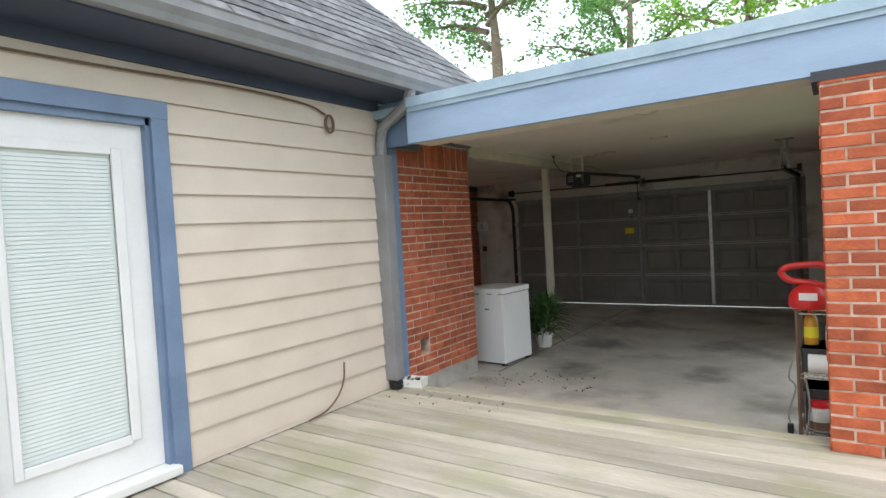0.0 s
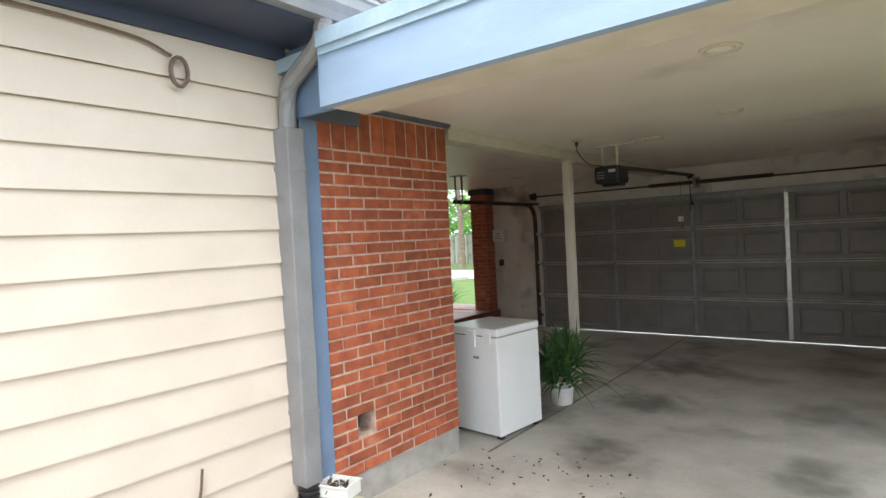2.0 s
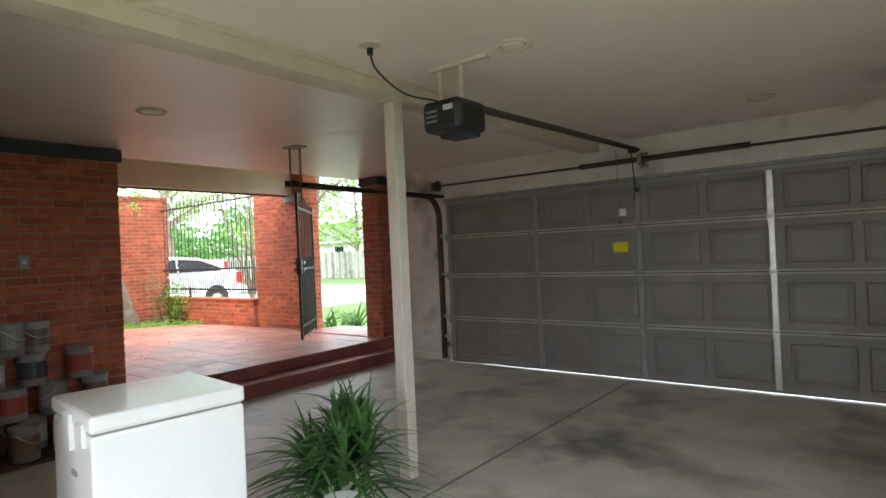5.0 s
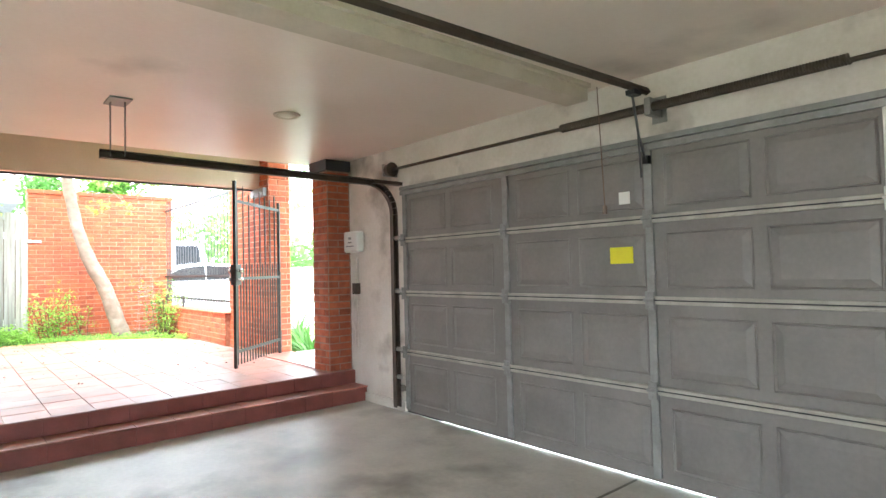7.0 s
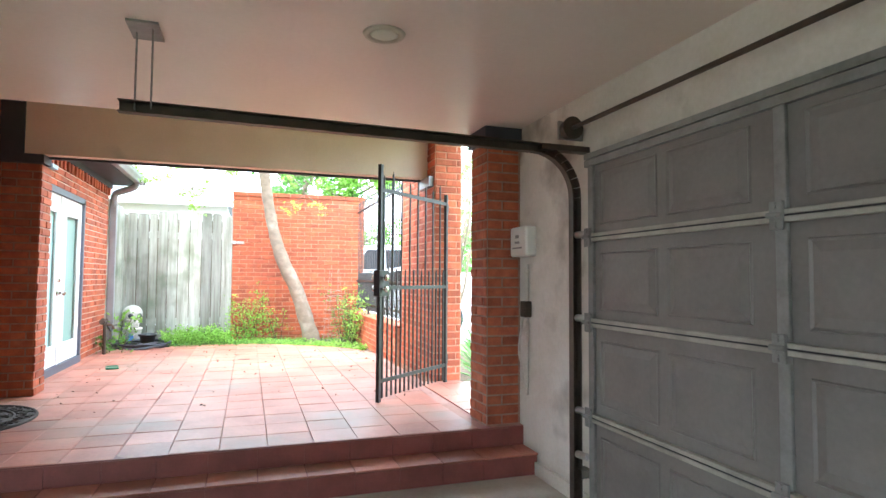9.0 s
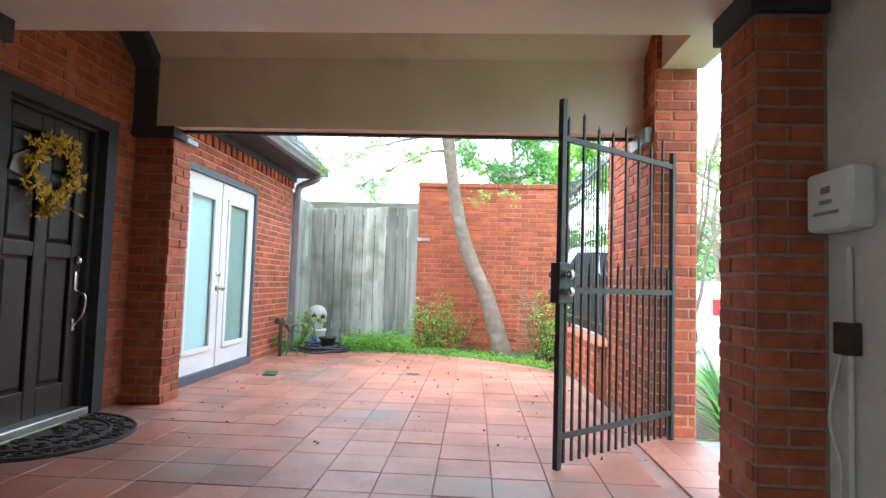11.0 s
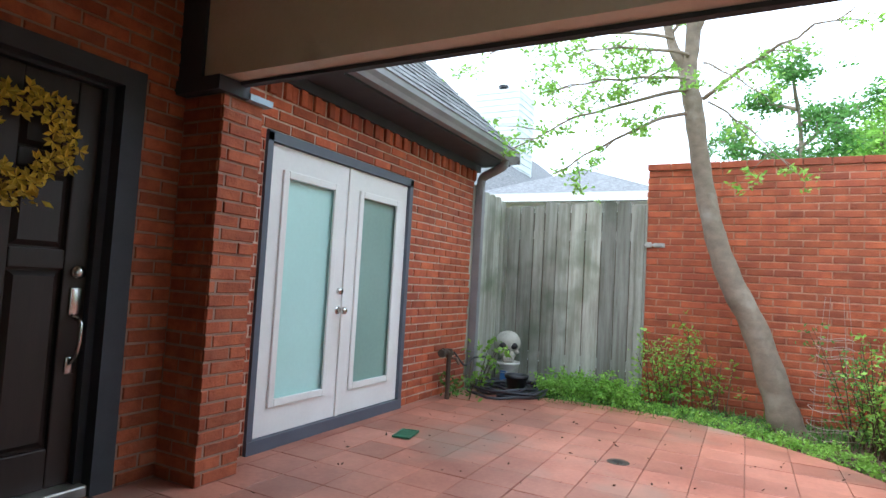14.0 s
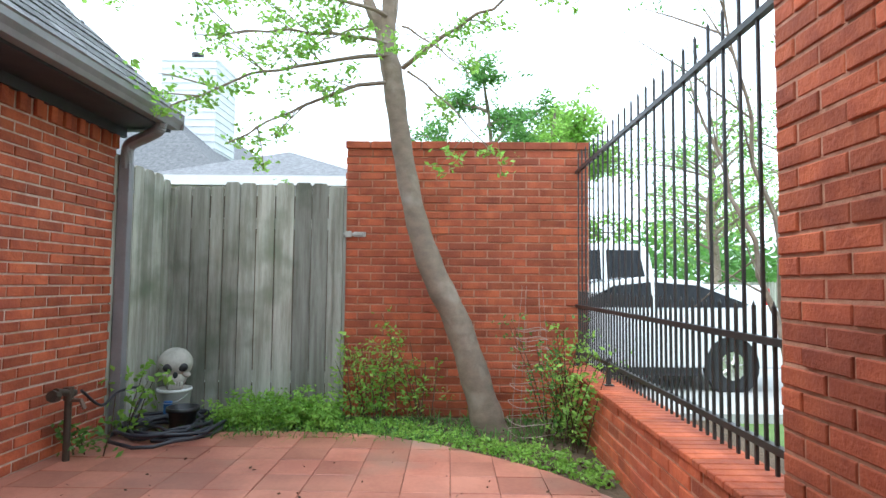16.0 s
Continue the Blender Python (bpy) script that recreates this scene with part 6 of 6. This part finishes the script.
SEDAN = [(-2.35, 0.30), (1.95, 0.30), (2.02, 0.55), (1.98, 0.98), (1.85, 1.10), (1.45, 1.15), (0.75, 1.42), (0.0, 1.47), (-0.55, 1.40), (-1.25, 1.06), (-2.1, 0.90), (-2.38, 0.70)]
vehicle("sedan", "white sedan parked on the drive", (-17.3, 12.65, 0.05), SEDAN, [[(-1.12, 1.06), (-0.5, 1.345), (0.05, 1.40), (0.05, 1.07)], [(0.10, 1.07), (0.10, 1.40), (0.75, 1.36), (1.45, 1.12), (1.35, 1.08)]], 0.9, (-1.45, 1.18), 0.33, [(1.86, 2.03, 0.72, 1.02, REDP), (-2.36, -2.2, 0.68, 0.82, PAPER)], rz=90, tall=1.12)
PICK = [(-2.9, 0.45), (2.85, 0.45), (2.9, 0.7), (2.88, 1.25), (0.65, 1.27), (0.55, 1.86), (0.3, 1.93), (-0.9, 1.93), (-1.05, 1.88), (-1.5, 1.30), (-2.8, 1.18), (-2.95, 0.9)]
vehicle("pickup_truck", "white pickup truck parked behind the sedan", (-20.7, 13.3, 0.05), PICK, [[(-1.3, 1.32), (-0.9, 1.80), (-0.45, 1.82), (-0.45, 1.32)], [(-0.33, 1.32), (-0.33, 1.82), (0.35, 1.82), (0.45, 1.32)]], 0.98, (-1.85, 1.8), 0.40, [(2.82, 2.91, 0.85, 1.2, REDP), (-2.95, -2.8, 0.9, 1.05, PAPER)], rz=90, tall=1.23)

ff = thing("street_fence", "grey wooden privacy fence across the street", "fence")
bm = bmesh.new()
for k in range(640):
    x = -95 + k * 0.16
    box(bm, x, x + 0.152, 33.0, 33.03, -0.06, 1.85 + 0.04 * math.sin(k * 2.1))
tagged(part("planks", bm, FENCE, ff), kind="stuff")
part("rail", boxes((-95, 7, 33.03, 33.08, 0.4, 0.5), (-95, 7, 33.03, 33.08, 1.5, 1.6)), FENCE, ff)


def house(name, label, x0, x1, y0, y1, h, rise, wm, seed):
    t = thing(name, label, "house")
    part("wall", boxes((x0, x1, y0, y1, -0.06, h)), wm, t)
    bm = bmesh.new()
    cx, o = (y0 + y1) / 2, 0.4
    v = [bm.verts.new(p) for p in ((x0 - o, y0 - o, h), (x1 + o, y0 - o, h), (x1 + o, y1 + o, h), (x0 - o, y1 + o, h), (x0 + (y1 - y0) / 2, cx, h + rise), (x1 - (y1 - y0) / 2, cx, h + rise))]
    for f in ((0, 1, 5, 4), (2, 3, 4, 5), (1, 2, 5), (3, 0, 4), (3, 2, 1, 0)):
        bm.faces.new([v[i] for i in f])
    part("roof", bm, SHINGLE, t)
    bm = bmesh.new()
    part("eave_board", boxes((x0 - o, x1 + o, y0 - o - 0.03, y0 - o, h - 0.05, h + 0.10), (x1 + o, x1 + o + 0.03, y0 - o, y1 + o, h - 0.05, h + 0.10)), WHITEP, t)
    return t


hs = house("neighbour_house", "neighbour house with grey shingle hip roof", -40.0, -20.0, -4.9, 5.0, 3.4, 4.4, WSIDING, 1)
ch = part("chimney", boxes((-24.6, -23.2, 1.9, 3.4, 2.8, 7.6)), WSIDING, hs, "pale lap-sided chimney")
for k in range(14):
    part("lap", boxes((-24.62, -23.18, 1.88, 3.42, 4.9 + k * 0.2, 4.912 + k * 0.2)), WSIDING, ch)
bm = bmesh.new()
cyl(bm, (-23.8, 2.6, 7.6), (-23.8, 2.6, 7.85), 0.10)
cyl(bm, (-23.8, 2.6, 7.85), (-23.8, 2.6, 7.93), 0.17)
part("chimney_cap", bm, BLACK, ch)
house("low_outbuilding", "low building with grey roof behind the fence", -22.4, -17.2, 4.7, 8.5, 3.10, 1.0, WSIDING, 3)
h2 = house("street_house", "pale house across the street", -70.0, -44.0, 46.0, 56.0, 3.0, 2.6, WSIDING, 2)
for k in range(5):
    w = part("window", boxes((-67.5 + k * 4.9, -66.2 + k * 4.9, 45.93, 45.98, 1.5, 2.6)), GLASSD, h2)
    part("window_frame", boxes((-67.65 + k * 4.9, -66.05 + k * 4.9, 45.95, 45.99, 2.6, 2.72), (-67.65 + k * 4.9, -66.05 + k * 4.9, 45.95, 45.99, 1.38, 1.5)), WHITEP, w)


def big_tree(name, label, x, y, h, spread, leaf, clumps, per, size, seed, bare=0.3, group="street trees"):
    rr = random.Random(seed)
    trunk = [((x, y, -0.06), h * 0.028), ((x + rr.gauss(0, 0.1), y, h * 0.25), h * 0.022), ((x + rr.gauss(0, 0.2), y + rr.gauss(0, 0.2), h * 0.55), h * 0.015), ((x + rr.gauss(0, 0.3), y, h * 0.92), h * 0.004)]
    limbs = []
    for k in range(16):
        f = rr.uniform(bare, 0.9)
        a = k * 2.4 + rr.uniform(-0.4, 0.4)
        ln = spread * (1.15 - 0.7 * abs(f - 0.5)) * rr.uniform(0.7, 1.1)
        limbs.append(((x, y, h * f), (x + ln * math.cos(a), y + ln * math.sin(a), h * f + ln * rr.uniform(0.15, 0.6)), h * 0.009, 6))
    t = tree(name, label, None, trunk, limbs, BARK, leaf, clumps, per, size, spread * 0.10, seed)
    tagged(t, group=group)
    return t


big_tree("street_tree", "leafy green street tree", -29.0, 27.8, 11, 4.2, LEAFM, 4, 12, 0.22, 51)
big_tree("street_tree", "leafy green street tree", -20.5, 28.6, 8, 3.0, LEAFM, 4, 12, 0.18, 52)
big_tree("street_tree", "bright green street tree", -40.0, 24.5, 10, 4.2, LEAF, 4, 12, 0.22, 53)
big_tree("street_tree", "leafy green street tree", -52.0, 30.0, 13, 5.0, LEAFM, 4, 12, 0.26, 54)
big_tree("street_tree", "leafy green street tree", -15.0, 35.5, 11, 4.0, LEAFM, 4, 12, 0.22, 55)
big_tree("street_tree", "bright green street tree", -34.0, 36.0, 8, 4.0, LEAF, 4, 12, 0.24, 62, bare=0.2)
big_tree("street_tree", "bright green street tree", -24.0, 36.5, 7.5, 3.6, LEAF, 4, 12, 0.22, 63, bare=0.2)
big_tree("street_tree", "bright green street tree", -45.0, 36.5, 8.5, 4.4, LEAF, 4, 12, 0.24, 64, bare=0.2)
big_tree("garden_tree", "bright green tree behind the brick wall", -28.5, 13.5, 8.6, 2.2, LEAF, 9, 16, 0.17, 56)
big_tree("garden_tree", "bright green tree behind the brick wall", -29.0, 11.1, 8.9, 2.2, LEAFM, 9, 16, 0.17, 57)
YX, YY = -12.9, 12.7
stems = [((YX, YY, 0.5), (YX + 0.9 * math.cos(k * 1.3), YY + 0.9 * math.sin(k * 1.3), 3.6 + 0.3 * (k % 3)), 0.032, 7) for k in range(6)]
tree("young_tree", "thin multi-stem tree by the drive", None, [((YX, YY, -0.05), 0.06), ((YX + 0.03, YY, 0.5), 0.05), ((YX, YY + 0.05, 1.6), 0.035), ((YX + 0.1, YY, 3.8), 0.01)], stems, BARK, LEAFM, 2, 6, 0.05, 0.06, 58)
big_tree("pine_tree", "tall pine behind the carport", -15.0, 27.0, 19, 4.4, PINE, 7, 16, 0.28, 59, bare=0.35, group="pines")
big_tree("pine_tree", "tall pine behind the carport", -9.6, 33.0, 17, 4.6, PINE, 7, 16, 0.30, 60, bare=0.3, group="pines")
big_tree("pine_tree", "bright green tree behind the carport", -3.0, 31.0, 14, 4.0, LEAF, 5, 14, 0.28, 61, bare=0.3, group="pines")
wd = thing("woodland", "distant belt of green trees", "woods", kind="stuff")
rr = random.Random(77)
bm = bmesh.new()
for k in range(1500):
    a = rr.uniform(0.35, 3.0)
    d = rr.uniform(52, 95)
    leaves(bm, (-10 + d * math.cos(a), 12 + d * math.sin(a), rr.uniform(0.2, 1.0) * (6.5 + 2.0 * math.sin(a * 23) + 1.5 * math.sin(a * 61))), 1.3, 26, 0.9, rr, 0.7)
for k in range(260):
    a = rr.uniform(3.4, 4.6)
    d = rr.uniform(55, 80)
    leaves(bm, (-10 + d * math.cos(a), 5 + d * math.sin(a), abs(rr.gauss(3.0, 2.0))), 1.3, 26, 0.9, rr, 0.7)
part("foliage", bm, LEAFM, wd)
# plain fence that closes the garden behind the deck
tagged(bm_obj("wall_back_fence", boxes((-3.6, 9.0, -9.1, -9.0, -0.06, 1.9), (9.0, 9.1, -9.0, 11.2, -0.06, 1.9)), FENCE), "plain weathered garden fence", "fence", kind="structure")


# ---- pieces of walls and floors ----
def clip_poly(poly, clip):
    """Cuts a polygon to a convex outline (given clockwise or not)."""
    area = sum(a[0] * b[1] - b[0] * a[1] for a, b in zip(clip, clip[1:] + clip[:1]))
    sgn = 1 if area > 0 else -1
    out = poly
    for a, b in zip(clip, clip[1:] + clip[:1]):
        src, out = out, []
        side = lambda p: sgn * ((b[0] - a[0]) * (p[1] - a[1]) - (b[1] - a[1]) * (p[0] - a[0]))
        for p, q in zip(src, src[1:] + src[:1]):
            sp, sq = side(p), side(q)
            if sp >= 0:
                out.append(p)
            if (sp >= 0) != (sq >= 0):
                t = sp / (sp - sq)
                out.append((p[0] + t * (q[0] - p[0]), p[1] + t * (q[1] - p[1])))
        if not out:
            return []
    return out


lay_bricks()
patio = tagged(new("patio_floor"), "red saltillo tile patio, stained and worn", "floor", kind="structure")
INNER = [(-6.70, 6.8), (-6.70, 10.87), (-10.0, 10.87), (-11.2, 10.86), (-11.55, 10.77), (-12.0, 10.45), (-12.35, 10.07), (-12.62, 9.7), (-12.87, 9.25), (-12.96, 8.75), (-12.97, 8.2), (-12.9, 7.6), (-12.8, 6.92), (-9.6, 6.8)]
tile_full = {}
trnd = random.Random(11)
PITCH = 0.305
for i in range(21):
    for j in range(15):
        x1, y0 = -6.70 - i * PITCH, 6.72 + j * PITCH
        sq = [(x1 - PITCH + 0.002, y0 + 0.002), (x1 - 0.002, y0 + 0.002), (x1 - 0.002, y0 + PITCH - 0.002), (x1 - PITCH + 0.002, y0 + PITCH - 0.002)]
        zone = INNER if y0 + PITCH < 10.95 else [(-6.70, 10.8), (-6.70, 11.25), (-8.7, 11.25), (-8.7, 10.8)]
        cut = clip_poly(sq, zone)
        if len(cut) < 3:
            continue
        full = len(cut) == 4 and all(min(abs(p[0] - q[0]) + abs(p[1] - q[1]) for q in sq) < 1e-6 for p in cut)
        cx, cy = x1 - PITCH / 2, y0 + PITCH / 2
        if full and tile_full:
            me = tile_full["mesh"]
        else:
            bm = bmesh.new()
            prism(bm, [(p[0] - cx, p[1] - cy) for p in cut], -0.02, 0.0)
            if full:
                es = [e for e in bm.edges if all(v.co.z > -0.001 for v in e.verts)]
                bmesh.ops.bevel(bm, geom=es, offset=0.003, segments=1, affect="EDGES")
            me = bpy.data.meshes.new("tile")
            bm.to_mesh(me)
            bm.free()
            me.materials.append(TILE)
            if full:
                tile_full["mesh"] = me
        ob = new("tile", me)
        ob.parent = patio
        ob.matrix_local = pose(cx, cy, P + trnd.uniform(-0.003, 0.001), trnd.uniform(-0.3, 0.3), trnd.uniform(-0.3, 0.3), 0)

deck = tagged(bm_obj("deck", boxes((-3.51, 4.5, -4.0, 3.88, 0.0, DZ - 0.04)), TWIG), "weathered grey wooden deck beside the carport", "deck", kind="structure")
deck_mesh = {}
for k in range(55):
    y = 3.98 - (k + 1) * 0.142
    bm = boxes((-4.0, 4.0, 0.0055, 0.1365, -0.038, 0.0))
    es = [e for e in bm.edges if all(v.co.z > -0.001 for v in e.verts)]
    if not deck_mesh:
        bmesh.ops.bevel(bm, geom=es, offset=0.004, segments=1, affect="EDGES")
        me = bpy.data.meshes.new("plank")
        bm.to_mesh(me)
        me.materials.append(DECK)
        deck_mesh["m"] = me
    bm.free()
    ob = new("plank", deck_mesh["m"])
    ob.parent = deck
    ob.matrix_local = pose(0.48, y, DZ + trnd.uniform(-0.002, 0.002), 0, 0, trnd.uniform(-0.04, 0.04))
sid_mesh = {}
for k in range(15):
    z = 2.22 + 0.197 * (3 - k)
    if z < 0.1:
        continue
    spans = [(1.70, 3.8), (-4.0, 0.6)] if z - 0.197 < 2.60 else [(-4.0, 3.8)]
    for a, b in spans:
        key = (round(a, 2), round(b, 2))
        if key not in sid_mesh:
            bm = bmesh.new()
            prism(bm, [(0.0, 0.010), (0.022, 0.010), (0.030, 0.002), (0.008, 0.20), (0.0, 0.20)], a, b, "y")
            bmesh.ops.recalc_face_normals(bm, faces=bm.faces[:])
            me = bpy.data.meshes.new("board")
            bm.to_mesh(me)
            bm.free()
            me.materials.append(SIDING)
            sid_mesh[key] = me
        ob = new("board", sid_mesh[key])
        ob.parent = sid
        ob.matrix_local = pose(-3.512, 0, max(z - 0.197, DZ + 0.005))
